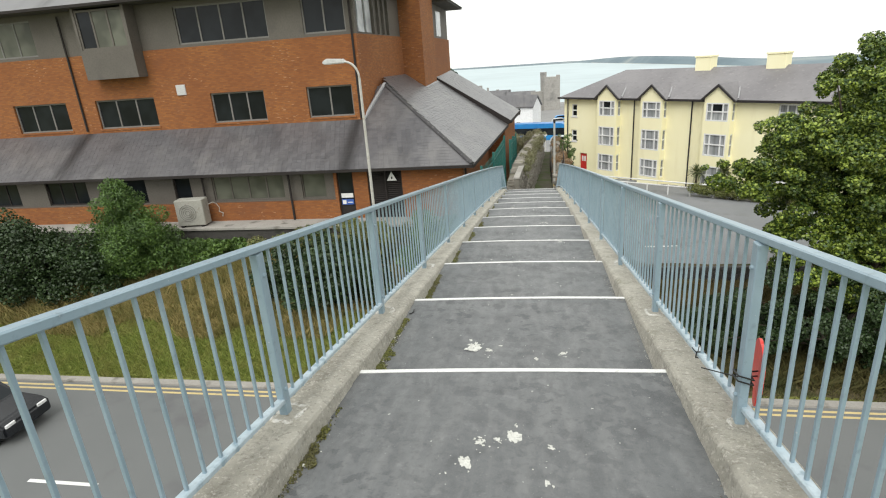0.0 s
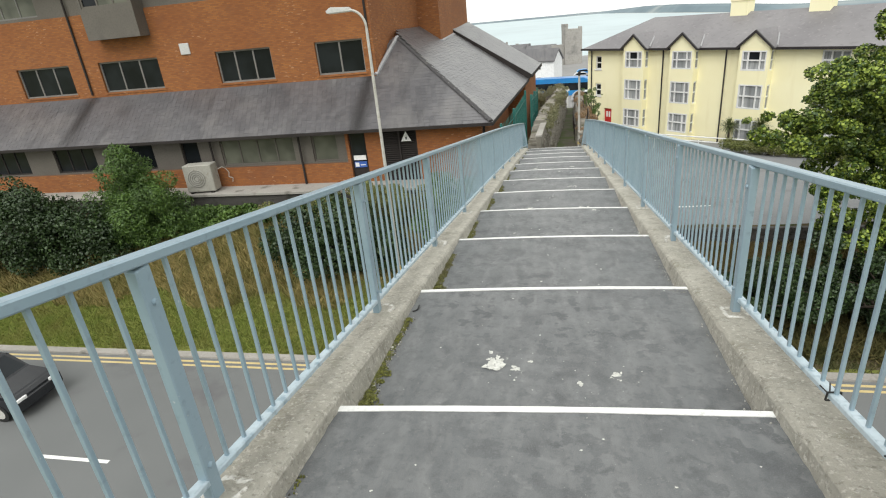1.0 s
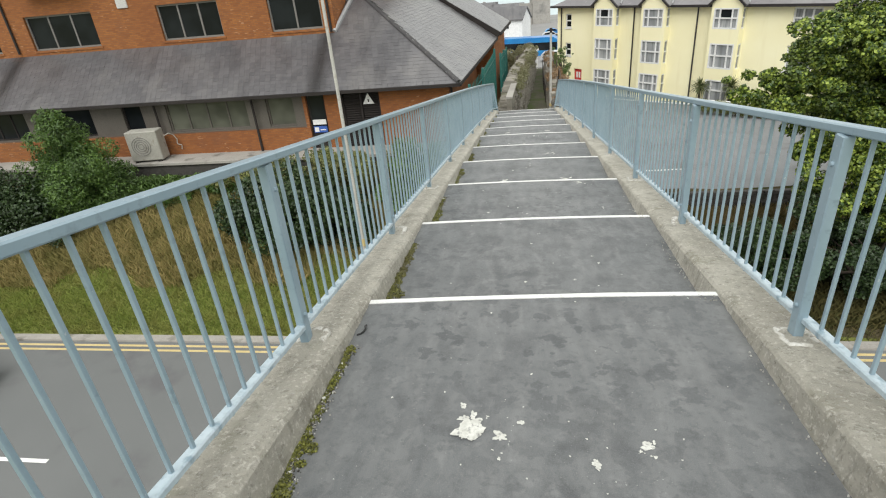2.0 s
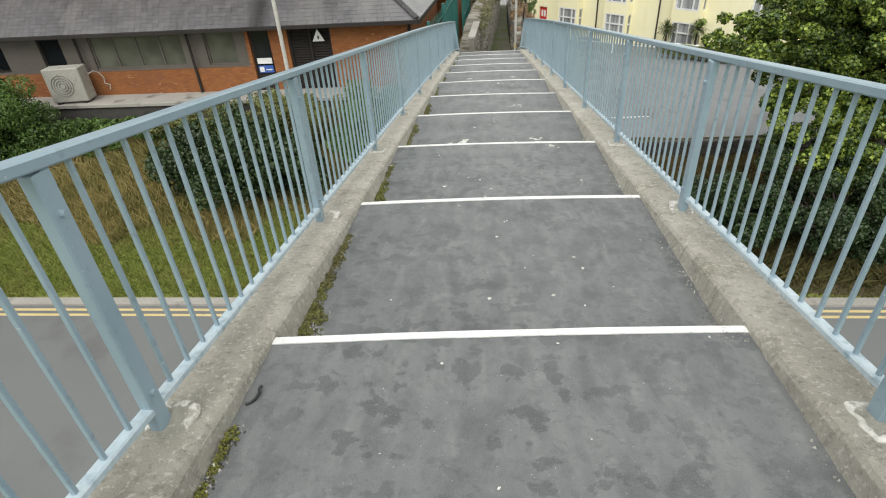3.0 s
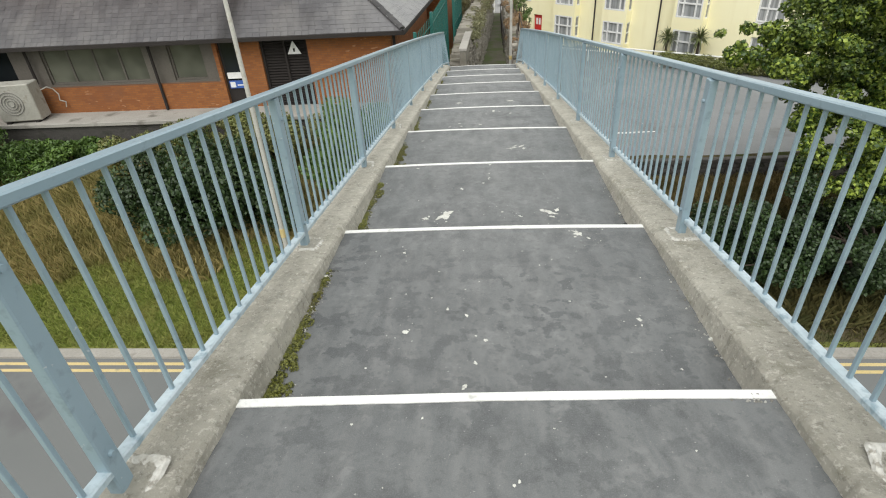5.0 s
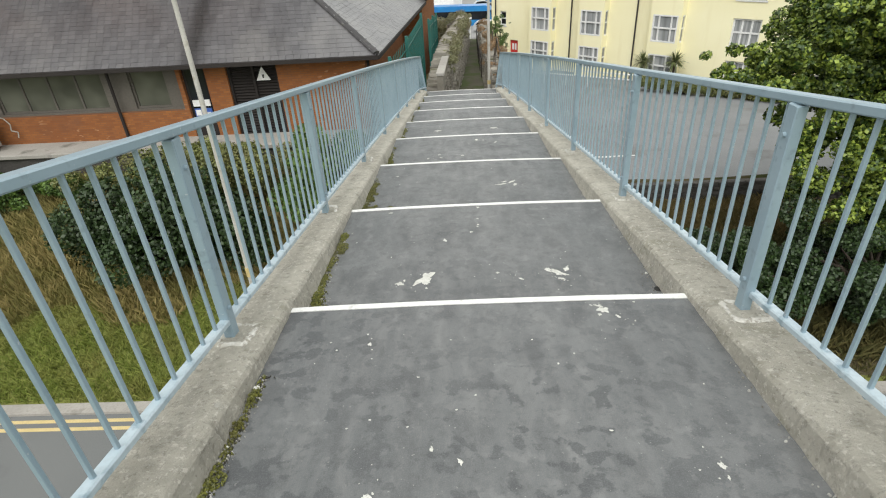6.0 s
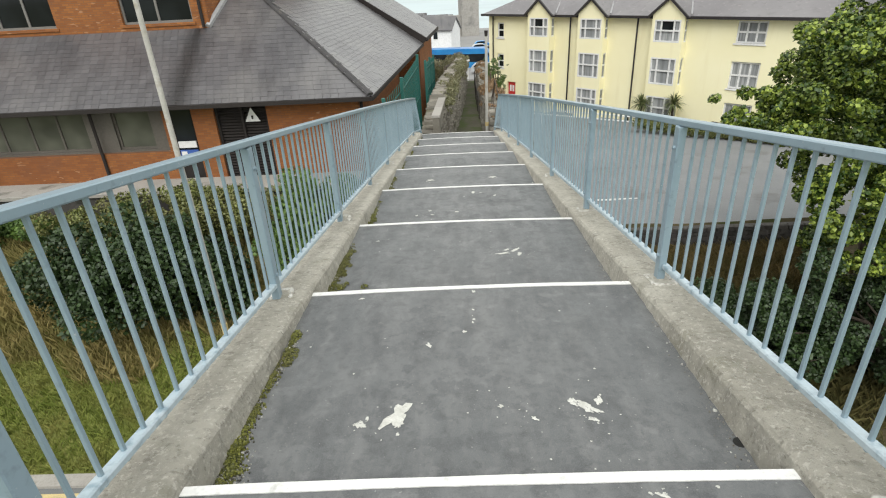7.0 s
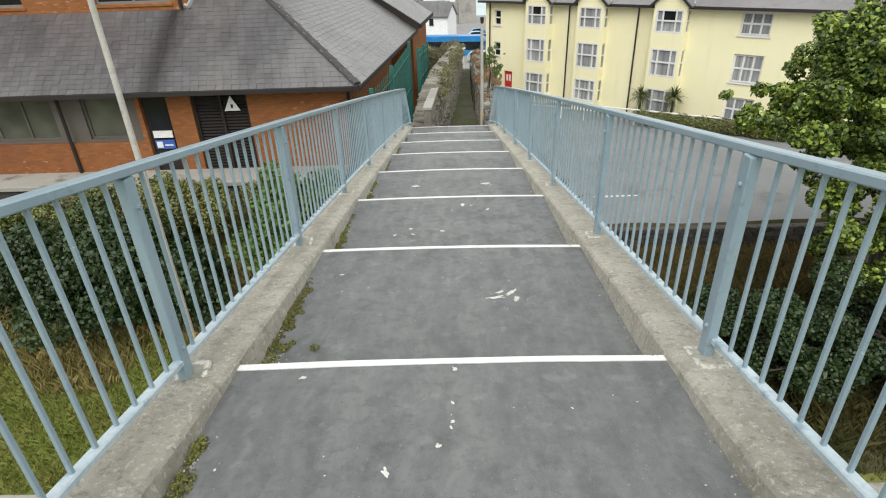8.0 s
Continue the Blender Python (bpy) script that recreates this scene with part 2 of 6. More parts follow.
M["moss"] = grainy("moss_and_grit", (0.05, 0.055, 0.018), (0.12, 0.12, 0.03), 9, 60, 1.0, (0.22, 0.21, 0.19), 22, (0.6, 0.7), 0.8, 0.01)
M["panel"] = grainy("grey_brown_panel", (0.108, 0.097, 0.084), (0.14, 0.126, 0.109), 0.5, 12, 0.7, (0.10, 0.09, 0.08), 1.2)
M["frame_grey"] = grainy("grey_metal_frame", (0.17, 0.165, 0.155), (0.21, 0.20, 0.19), 1, 20, 0.5)
M["dark_trim"] = grainy("dark_brown_trim", (0.020, 0.016, 0.015), (0.030, 0.025, 0.023), 1, 20, 0.9)
M["soffit"] = grainy("pale_grey_soffit", (0.50, 0.50, 0.49), (0.58, 0.58, 0.57), 1, 15, 0.8)
# stained board grey, lowered so the soffit holds the overhang's shade
M["eaves"] = grainy("weathered_shade_grey_eaves_board", (0.062, 0.062, 0.058), (0.09, 0.088, 0.08), 1, 15, 0.8, (0.05, 0.048, 0.04), 1.5)
M["lead"] = grainy("lead_flashing", (0.30, 0.30, 0.31), (0.42, 0.42, 0.43), 2, 20, 0.6)
M["concrete"] = grainy("grey_concrete", (0.30, 0.285, 0.26), (0.39, 0.37, 0.34), 0.8, 20, 0.92, (0.17, 0.16, 0.14), 1.5)
M["yellow_wall"] = painted_render((0.93, 0.87, 0.57), (0.97, 0.92, 0.64), (0.86, 0.79, 0.50))
M["house_slate"] = weathered_roof()
M["white_pvc"] = grainy("white_window_frame", (0.78, 0.78, 0.78), (0.84, 0.84, 0.84), 1, 10, 0.4)
M["gutter"] = grainy("black_gutter", (0.022, 0.02, 0.022), (0.035, 0.03, 0.032), 1, 20, 0.5)
M["red"] = grainy("red_plastic", (0.72, 0.035, 0.025), (0.80, 0.05, 0.035), 3, 30, 0.35)
M["red_paint"] = grainy("red_door_paint", (0.55, 0.03, 0.03), (0.62, 0.04, 0.035), 3, 30, 0.4)
M["black"] = grainy("black_plastic", (0.012, 0.012, 0.012), (0.02, 0.02, 0.02), 3, 30, 0.4)
M["galv"] = grainy("galvanised_steel", (0.42, 0.41, 0.38), (0.55, 0.54, 0.51), 1.5, 20, 0.55, (0.33, 0.29, 0.23), 3)
M["green"] = grainy("dark_green_steel", (0.014, 0.10, 0.085), (0.02, 0.13, 0.11), 2, 20, 0.5)
M["stone"] = grainy("rubble_stone", (0.19, 0.175, 0.145), (0.35, 0.325, 0.28), 1.5, 14, 0.95, (0.10, 0.10, 0.05), 1.2, (0.55, 0.68), 0.8, 0.03, rnd=0.8)
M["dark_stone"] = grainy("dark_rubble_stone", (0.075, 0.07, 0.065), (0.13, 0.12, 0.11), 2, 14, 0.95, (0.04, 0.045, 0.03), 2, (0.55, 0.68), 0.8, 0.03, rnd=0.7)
M["sea"] = grainy("calm_grey_sea", (0.36, 0.46, 0.49), (0.42, 0.52, 0.55), 0.004, 0.02, 0.35, bump=0.0)
M["sand"] = grainy("pale_sand_flat", (0.50, 0.49, 0.45), (0.60, 0.58, 0.53), 0.01, 0.05, 1.0, bump=0.0)
# distance haze is painted in: blue-grey colours instead of land colours
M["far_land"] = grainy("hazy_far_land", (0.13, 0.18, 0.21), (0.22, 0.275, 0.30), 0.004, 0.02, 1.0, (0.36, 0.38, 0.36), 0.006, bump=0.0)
M["town_ground"] = grainy("town_ground", (0.22, 0.22, 0.22), (0.28, 0.275, 0.27), 0.05, 0.6, 0.95, (0.14, 0.15, 0.10), 0.03)
M["earth"] = grainy("dry_earth_and_leaf_litter", (0.075, 0.062, 0.032), (0.13, 0.105, 0.055), 0.7, 9, 1.0, (0.06, 0.07, 0.022), 0.8, (0.5, 0.6), 0.8, 0.04)
M["bark"] = grainy("bark", (0.05, 0.04, 0.03), (0.09, 0.07, 0.055), 2, 20, 0.95)
# few pale leaves stand for lit tips, dark patches for shaded gaps
M["leaf_tree"] = leaf_material("broad_leaves", (0.030, 0.066, 0.008), (0.31, 0.39, 0.058), (0.026, 0.056, 0.008), 0.24)
# leaf green lowered so that bushes and undergrowth hold their inner shadows
M["leaf_dark"] = leaf_material("shade_darkened_leaves", (0.014, 0.032, 0.009), (0.040, 0.075, 0.018), (0.018, 0.034, 0.011))
M["leaf_mid"] = leaf_material("young_leaves", (0.058, 0.115, 0.02), (0.125, 0.205, 0.036), (0.04, 0.08, 0.016))
M["leaf_bush"] = leaf_material("bush_leaves", (0.036, 0.082, 0.014), (0.105, 0.185, 0.03), (0.03, 0.06, 0.012))
M["leaf_palm"] = leaf_material("strap_leaves", (0.09, 0.12, 0.04), (0.16, 0.18, 0.07), (0.07, 0.09, 0.03))
M["dry"] = leaf_material("dry_grass", (0.20, 0.168, 0.055), (0.39, 0.315, 0.13), (0.145, 0.145, 0.04))
M["weeds"] = leaf_material("olive_weeds", (0.09, 0.115, 0.028), (0.20, 0.215, 0.06), (0.13, 0.12, 0.045))
M["brown_grass"] = leaf_material("dull_brown_grass", (0.12, 0.095, 0.038), (0.23, 0.175, 0.075), (0.075, 0.075, 0.025))
# the tree's shade is put into these darker blade colours
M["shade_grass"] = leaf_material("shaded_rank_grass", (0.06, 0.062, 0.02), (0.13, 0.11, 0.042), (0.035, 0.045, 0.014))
M["blade"] = leaf_material("grass_blades", (0.125, 0.17, 0.028), (0.25, 0.285, 0.065), (0.22, 0.20, 0.06))
M["bracken"] = leaf_material("rusty_bracken", (0.22, 0.13, 0.06), (0.33, 0.21, 0.11), (0.15, 0.12, 0.06))

# ---- building blocks ----


def box(bm, x0, x1, y0, y1, z0, z1, bevel=0.0):
    m = Matrix.Translation(((x0 + x1) / 2, (y0 + y1) / 2, (z0 + z1) / 2)) @ Matrix.Diagonal((x1 - x0, y1 - y0, z1 - z0, 1))
    r = bmesh.ops.create_cube(bm, size=1, matrix=m)
    if bevel:
        edges = {e for v in r["verts"] for e in v.link_edges}
        bmesh.ops.bevel(bm, geom=list(edges), offset=bevel, segments=1, affect="EDGES")
    return bm


def boxes(*args, bevel=0.0):
    bm = bmesh.new()
    for a in args:
        box(bm, *a, bevel=bevel)
    return bm


def tube(bm, a, b, r0, r1=None, n=10):
    a, b = Vector(a), Vector(b)
    q = (b - a).to_track_quat("Z", "Y").to_matrix().to_4x4()
    bmesh.ops.create_cone(bm, cap_ends=True, segments=n, radius1=r0, radius2=r0 if r1 is None else r1, depth=(b - a).length, matrix=Matrix.Translation((a + b) / 2) @ q)
    return bm


def prism(bm, outline, direction):
    """Sweeps a flat outline along a vector into a closed solid."""
    d = Vector(direction)
    lo = [bm.verts.new(p) for p in outline]
    hi = [bm.verts.new(Vector(p) + d) for p in outline]
    n = len(lo)
    bm.faces.new(lo[::-1])
    bm.faces.new(hi)
    for i in range(n):
        bm.faces.new((lo[i], lo[(i + 1) % n], hi[(i + 1) % n], hi[i]))
    bmesh.ops.recalc_face_normals(bm, faces=bm.faces)
    return bm


def mesh_of(bm, material, name, smooth=False):
    me = bpy.data.meshes.new(name)
    bm.to_mesh(me)
    bm.free()
    me.materials.append(material)
    if smooth:
        me.polygons.foreach_set("use_smooth", [True] * len(me.polygons))
    return me


def part(name, bm, material, parent, label="", smooth=False):
    ob = new(name, mesh_of(bm, material, name, smooth))
    ob.parent = parent
    if label:
        ob["label"] = label
    return ob


def piece(name, me, parent, loc, turn=(0, 0, 0), scale=(1, 1, 1)):
    """One of many alike pieces on a shared mesh."""
    ob = new(name, me)
    ob.parent = parent
    ob.location, ob.rotation_euler, ob.scale = loc, turn, scale
    return ob


def thing(name, loc, label, category, turn=0.0, group="", kind=""):
    e = new(name)
    e.empty_display_size = 0.3
    e.location, e.rotation_euler = loc, (0, 0, radians(turn))
    return tagged(e, label, category, group, kind)


def structure(name, bm, material, label, category, smooth=False):
    return tagged(new(name, mesh_of(bm, material, name, smooth)), label, category, "", "structure")


def raw(name, verts, faces, material):
    me = bpy.data.meshes.new(name)
    me.from_pydata(verts, [], faces)
    me.materials.append(material)
    return me


# ---- footbridge ----
STEP, DROP, RISER, HALF = 1.861, 0.311, 0.13, 1.09
SLOPE = DROP / STEP
FIRST, LAST = -3, 12
Y0, Y1 = FIRST * STEP, LAST * STEP


# the first noses lie a little askew and off the even spacing: along, askew, lift
UNEVEN = {1: (0.053, 0.072, -0.018), 2: (0.02, 0.057, 0.01), 3: (0.036, 0.036, 0.008), 4: (0.05, 0.008, 0.0), 5: (0.024, 0.008, 0.003), 6: (0.02, -0.012, -0.01)}


def line_z(y):
    """The even fall of the noses, a little steeper towards the lower end."""
    return -SLOPE * y - 0.0008 * max(0.0, y - 10.0) ** 2


def nose(k, x):
    """Where the top of nose k lies across the slightly crowned deck, and how high."""
    along_y, askew, up = UNEVEN.get(k, (0.0, 0.0, 0.0))
    y = k * STEP + along_y + askew * x
    return y, line_z(y) + up + 0.014 * max(0.0, 1 - (x / HALF) ** 2)


deck = tagged(new("footbridge_deck"), "grey surfaced stepped ramp deck of a concrete footbridge", "footbridge", "", "structure")
bm = bmesh.new()
prism(bm, [(-1.38, Y0, line_z(Y0) - 0.36), (-1.38, Y1, line_z(Y1) - 0.36), (-1.38, Y1, line_z(Y1) - 0.85), (-1.38, Y0, line_z(Y0) - 0.85)], (2.76, 0, 0))
part("beam", bm, M["concrete"], deck, "plain grey concrete deck beam")
ACROSS = 24
for k in range(FIRST + 1, LAST + 1):
    bm = bmesh.new()
    cols = []
    for i in range(ACROSS + 1):
        x = -HALF - 0.02 + (2 * HALF + 0.04) * i / ACROSS
        (ya, za), (yb, zb) = nose(k - 1, x), nose(k, x)
        cols.append([bm.verts.new(p) for p in ((x, ya - 0.002, za - RISER), (x, yb, zb), (x, yb, zb - 0.34), (x, ya - 0.002, za - RISER - 0.2))])
    for a, b in zip(cols, cols[1:]):
        for j in range(4):
            bm.faces.new((a[j], a[(j + 1) % 4], b[(j + 1) % 4], b[j]))
    bm.faces.new(cols[0])
    bm.faces.new(cols[-1])
    bmesh.ops.recalc_face_normals(bm, faces=bm.faces)
    part("tread", bm, M["felt"], deck)
    # white strip with slightly wandering, worn edges
    bm = bmesh.new()
    cols = []
    for i in range(61):
        x = -HALF + 0.015 + (2 * HALF - 0.03) * i / 60
        y, z = nose(k, x)
        w = 0.041 + 0.004 * noise.noise((x * 2.2, k * 5.1, 1)) + 0.002 * noise.noise((x * 14, k * 3.3, 4))
        e = 0.004 + 0.003 * noise.noise((x * 3.1, k * 2.7, 8))
        cols.append([bm.verts.new(p) for p in ((x, y - w, z + w * 0.1 - 0.012), (x, y - w, z + w * 0.1 + 0.005), (x, y + e, z + 0.006), (x, y + e, z - 0.03))])
    for a, b in zip(cols, cols[1:]):
        for j in range(4):
            bm.faces.new((a[j], a[(j + 1) % 4], b[(j + 1) % 4], b[j]))
    bm.faces.new(cols[0])
    bm.faces.new(cols[-1])
    bmesh.ops.recalc_face_normals(bm, faces=bm.faces)
    part("nosing_strip", bm, M["white_line"], deck)
for side in (-1, 1):
    bm = bmesh.new()
    n = 1300
    rows = []
    for i in range(n + 1):
        y = Y0 + (Y1 + 0.3 - Y0) * i / n
        z = line_z(y)

        def rough(f, s, amp):
            return amp * noise.fractal((y * f, side * s, s), 0.7, 2.1, 4)

        chip = max(0.0, noise.noise((y * 4.3, side * 11, 2)) - 0.25) * 0.035 + max(0.0, noise.noise((y * 15, side * 5, 4)) - 0.25) * 0.014
        lip = rough(7, 7, 0.005)
        prof = [(1.05, -0.36), (1.054 + rough(9, 3, 0.007), -0.10), (1.068 + rough(11, 5, 0.006), -0.03), (1.078 + lip + chip * 0.4, 0.028 - chip), (1.092 + lip + chip, 0.046 - chip * 0.7 + rough(9, 2, 0.004)), (1.125 + chip, 0.053 + rough(6, 9, 0.004)), (1.22, 0.052 + rough(5, 13, 0.006)), (1.31, 0.050 + rough(5, 17, 0.006)), (1.385, 0.048 + rough(4, 4, 0.006)), (1.405, 0.02), (1.405, -0.5)]
        rows.append([bm.verts.new((side * px, y, z + pz)) for px, pz in prof])
    last = len(prof) - 1
    for a, b in zip(rows, rows[1:]):
        for j in range(last):
            bm.faces.new((a[j], a[j + 1], b[j + 1], b[j]))
        bm.faces.new((a[last], a[0], b[0], b[last]))
    bm.faces.new(rows[0])
    bm.faces.new(rows[-1])
    bmesh.ops.recalc_face_normals(bm, faces=bm.faces)
    part("kerb", bm, M["kerb"], deck, "rough weathered concrete kerb")

# railings
POST_GAP, POST_0, RAIL_X, RAIL_TOP, LOW = 2.03, 1.07, 1.265, 1.10, 0.165
BARS = 15


def railing(side):
    r = thing("railing", (0, 0, 0), "pale blue-grey painted steel railing with square posts and thin upright bars", "railing", group="bridge railings")
    first, last = -3, 10
    start = POST_0 + (0.06 if side > 0 else -0.02)
    ya, yb = start + first * POST_GAP, start + last * POST_GAP
    x = side * RAIL_X

    def sloped(w0, w1, h0, h1):
        c = 0.006
        ring = [(w0 + c, h0), (w1 - c, h0), (w1, h0 + c), (w1, h1 - c), (w1 - c, h1), (w0 + c, h1), (w0, h1 - c), (w0, h0 + c)]
        b = bmesh.new()
        loops = []
        for j in range(2 * (last - first) + 1):
            y = ya + POST_GAP * j / 2
            loops.append([b.verts.new((px, y, line_z(y) + pz + 0.0025 * noise.noise((y * 0.9, side * 3, 6)))) for px, pz in ring])
        for lo, hi in zip(loops, loops[1:]):
            for i in range(8):
                b.faces.new((lo[i], lo[(i + 1) % 8], hi[(i + 1) % 8], hi[i]))
        b.faces.new(loops[0])
        b.faces.new(loops[-1])
        bmesh.ops.recalc_face_normals(b, faces=b.faces)
        return b

    part("top_rail", sloped(x - 0.030, x + 0.030, RAIL_TOP - 0.039, RAIL_TOP), M["paint"], r)
    part("bottom_rail", sloped(x - 0.024, x + 0.024, LOW - 0.034, LOW), M["rail_worn_lit"], r, "worn bottom rail, painted paler for the sky's highlight")
    bm = boxes((-0.024, 0.024, -0.034, 0.034, 0, RAIL_TOP - 0.03 - 0.045), bevel=0.005)
    post = mesh_of(bm, M["paint"], "post")
    bm = bmesh.new()
    tube(bm, (0.022, 0, 0), (0.036, 0, 0), 0.013, 0.010, 8)
    bolt = mesh_of(bm, M["paint"], "bolt")
    bm = boxes((-0.008, 0.008, -0.008, 0.008, 0, RAIL_TOP - LOW + 0.02), bevel=0.002)
    bar = mesh_of(bm, M["paint"], "baluster")
    pads = []
    for kind in range(5):
        bm = bmesh.new()
        rings = [[], [], [], []]
        N = 44
        for i in range(N):
            a = 2 * math.pi * i / N
            ca, sa = math.cos(a), math.sin(a)
            k = 1 / (abs(ca) ** 7 + abs(sa) ** 7) ** (1 / 7) * (1 + 0.13 * noise.noise((ca * 3, sa * 3, side * 7 + kind * 3.1)) + 0.05 * noise.noise((ca * 11, sa * 11, kind)))
            rim = 0.006 * noise.noise((ca * 7, sa * 7, 2 + kind))
            wob = 0.12 * noise.noise((ca * 5, sa * 5, kind * 2.3 + side))
            for ring, (q, h) in zip(rings, ((1.08, -0.012), (1.0, 0.002 + rim), (0.86 + wob, 0.006 + rim), (0.72 + wob * 1.5, 0.002))):
                ring.append(bm.verts.new((0.082 * ca * k * q, 0.104 * sa * k * q, h)))
        for lo, hi in zip(rings, rings[1:]):
            for i in range(N):
                fc = bm.faces.new((lo[i], lo[(i + 1) % N], hi[(i + 1) % N], hi[i]))
                fc.material_index = 0 if noise.noise((i * 0.23, kind * 5, side)) > -0.38 and noise.noise((i * 0.35, kind * 3, q * 3)) > -0.42 else 1
        bm.faces.new(rings[3]).material_index = 1
        pad = mesh_of(bm, M["mortar"], "mortar_pad")
        pad.materials.append(M["kerb"])
        pads.append(pad)
    rng = random.Random(5 + side)
    for j in range(first, last + 1):
        y = start + j * POST_GAP
        z = line_z(y)
        p = piece("post", post, r, (x - (0.02 if side > 0 else 0.0), y + (0.03 if side > 0 else 0.0), z + 0.03))
        for bz in (0.19, 0.90):
            piece("bolt", bolt, p, (0, 0, bz), (0, 0, 0 if side < 0 else math.pi))
        pad_grow = 0.5 if side > 0 and j == 0 else 1.0
        piece("mortar_pad", rng.choice(pads), r, (x - side * 0.025, y, z + 0.054 + rng.uniform(-0.002, 0.003)), (-math.atan(SLOPE), 0, rng.choice((0, math.pi)) + rng.uniform(-0.15, 0.15)), (pad_grow * rng.uniform(0.85, 1.2), pad_grow * rng.uniform(0.85, 1.15), 1))
        if j < last:
            for i in range(1, BARS + 1):
                yy = y + POST_GAP * i / (BARS + 1)
                piece("baluster", bar, r, (x, yy, line_z(yy) + LOW - 0.05), (0, 0, 0))
    # last short bay, its foot drawn in to the kerb
    y2 = 22.28
    for name, x2, h, half, mat in (("top_rail", 1.235, RAIL_TOP - 0.039, 0.030, M["paint"]), ("bottom_rail", 1.10, LOW - 0.034, 0.024, M["rail_worn_lit"])):
        b = bmesh.new()
        hh = 0.039 if name == "top_rail" else 0.034
        lo = [b.verts.new((x + dx, yb + 0.001, line_z(yb) + h + dz)) for dx, dz in ((-half, 0), (half, 0), (half, hh), (-half, hh))]
        hi = [b.verts.new((side * x2 + dx, y2, line_z(y2) + h + dz)) for dx, dz in ((-half, 0), (half, 0), (half, hh), (-half, hh))]
        b.faces.new(lo[::-1])
        b.faces.new(hi)
        for i in range(4):
            b.faces.new((lo[i], lo[(i + 1) % 4], hi[(i + 1) % 4], hi[i]))
        bmesh.ops.recalc_face_normals(b, faces=b.faces)
        part(name, b, mat, r)
    for i in range(1, 8):
        q = i / 7
        yy = yb + (y2 - yb) * q
        wide = 0.008 if i < 7 else 0.026
        foot_x, head_x = side * (RAIL_X + (1.10 - RAIL_X) * q), side * (RAIL_X + (1.235 - RAIL_X) * q)
        b = bmesh.new()
        base = line_z(yy) + (LOW - 0.05 if i < 7 else 0.0)
        prism(b, [(foot_x - wide, yy - wide, base), (foot_x + wide, yy - wide, base), (foot_x + wide, yy + wide, base), (foot_x - wide, yy + wide, base)], (head_x - foot_x, 0, line_z(yy) + RAIL_TOP - 0.03 - base))
        part("baluster" if i < 7 else "end_post", b, M["paint"], r)
    return r


railing(-1)
railing(1)

# ---- ground ----


def along(profile, y):
    for (ya, za), (yb, zb) in zip(profile, profile[1:]):
        if y <= yb:
            return za + (zb - za) * (y - ya) / (yb - ya)
    return profile[-1][1]


TOWN = [(60, -10.6), (92, -12.0), (200, -17.5), (300, -22.5), (700, -40), (5000, -240)]
BANK_LEFT = [(-5000, -9.02), (14.3, -9.02), (16.8, -8.55), (22.7, -6.5), (22.9, -5.85), (30, -5.9), (48, -8.2)] + TOWN
BANK_RIGHT = [(-5000, -9.02), (14.3, -9.02), (25.7, -9.95), (26.2, -9.95), (26.6, -9.12), (50, -10.3)] + TOWN
ALLEY = [(-5000, -9.02), (14.3, -9.02), (22.4, -4.6), (26, -6.0), (33, -6.9), (42, -7.15), (57, -8.1)] + TOWN


def smooth(a, b, v):
    v = min(1, max(0, (v - a) / (b - a)))
    return v * v * (3 - 2 * v)


def ground_z(x, y):
    left, right = along(BANK_LEFT, y), along(BANK_RIGHT, y)
    if y < 21.5:
        z = left + (right - left) * smooth(-4, 4, x)
    elif x < -1.0:
        z = left
    elif x < 1.8:
        z = along(ALLEY, y)
    else:
        z = along(ALLEY, y) + (right - along(ALLEY, y)) * smooth(1.8, 6.0, x)
    if 14.6 < y < 60:
        z += 0.09 * noise.noise((x * 0.5, y * 0.5, 0))
    return z


xs = [-4000, -1500, -600, -250, -120, -80, -60] + [-50 + i for i in range(18)] + [-32 + 0.5 * i for i in range(112)] + [24 + 2 * i for i in range(14)] + [60, 90, 140, 250, 600, 1500, 4000]
ys = [-4000, -1200, -300, -100, -40, -15, 0, 8, 13] + [14.3 + 0.4 * i for i in range(60)] + [38.5 + i for i in range(24)] + [66, 75, 84, 92, 110, 140, 170, 200, 240, 300, 450]
verts = [(x, y, ground_z(x, y)) for y in ys for x in xs]
nx = len(xs)
faces = [(j * nx + i, j * nx + i + 1, (j + 1) * nx + i + 1, (j + 1) * nx + i) for j in range(len(ys) - 1) for i in range(nx - 1)]
me = raw("ground", verts, faces, M["grass"])
me.materials.append(M["town_ground"])
me.materials.append(M["lot"])
me.materials.append(M["earth"])
for p in me.polygons:
    c = p.center
    if c.y > 78:
        p.material_index = 1
    elif c.y > 26.6 and c.x > 5.0:
        p.material_index = 2
    elif c.x > 2.0 and c.y > 14.5:
        p.material_index = 3
tagged(new("ground", me), "grass banks and town ground falling towards the sea", "ground", "", "structure")
structure("road", boxes((-400, 400, 3.2, 14.1, -9.3, -9.0)), M["asphalt"], "grey asphalt road passing under the footbridge", "road")
structure("pavement", boxes((-400, 400, 14.1, 14.42, -9.3, -8.93)), M["concrete"], "narrow pale kerb stone edge of the road", "kerb")
marks = thing("road_marking", (0, 0, -9.0), "double yellow lines along the road edge", "road marking", kind="structure")
part("yellow_line", boxes((-400, 400, 13.86, 13.96, 0, 0.005)), M["yellow_line"], marks)
part("yellow_line", boxes((-400, 400, 13.62, 13.72, 0, 0.005)), M["yellow_line"], marks)
dash = mesh_of(boxes((-1.15, 1.15, -0.06, 0.06, 0, 0.005)), M["white_line"], "white_dash")
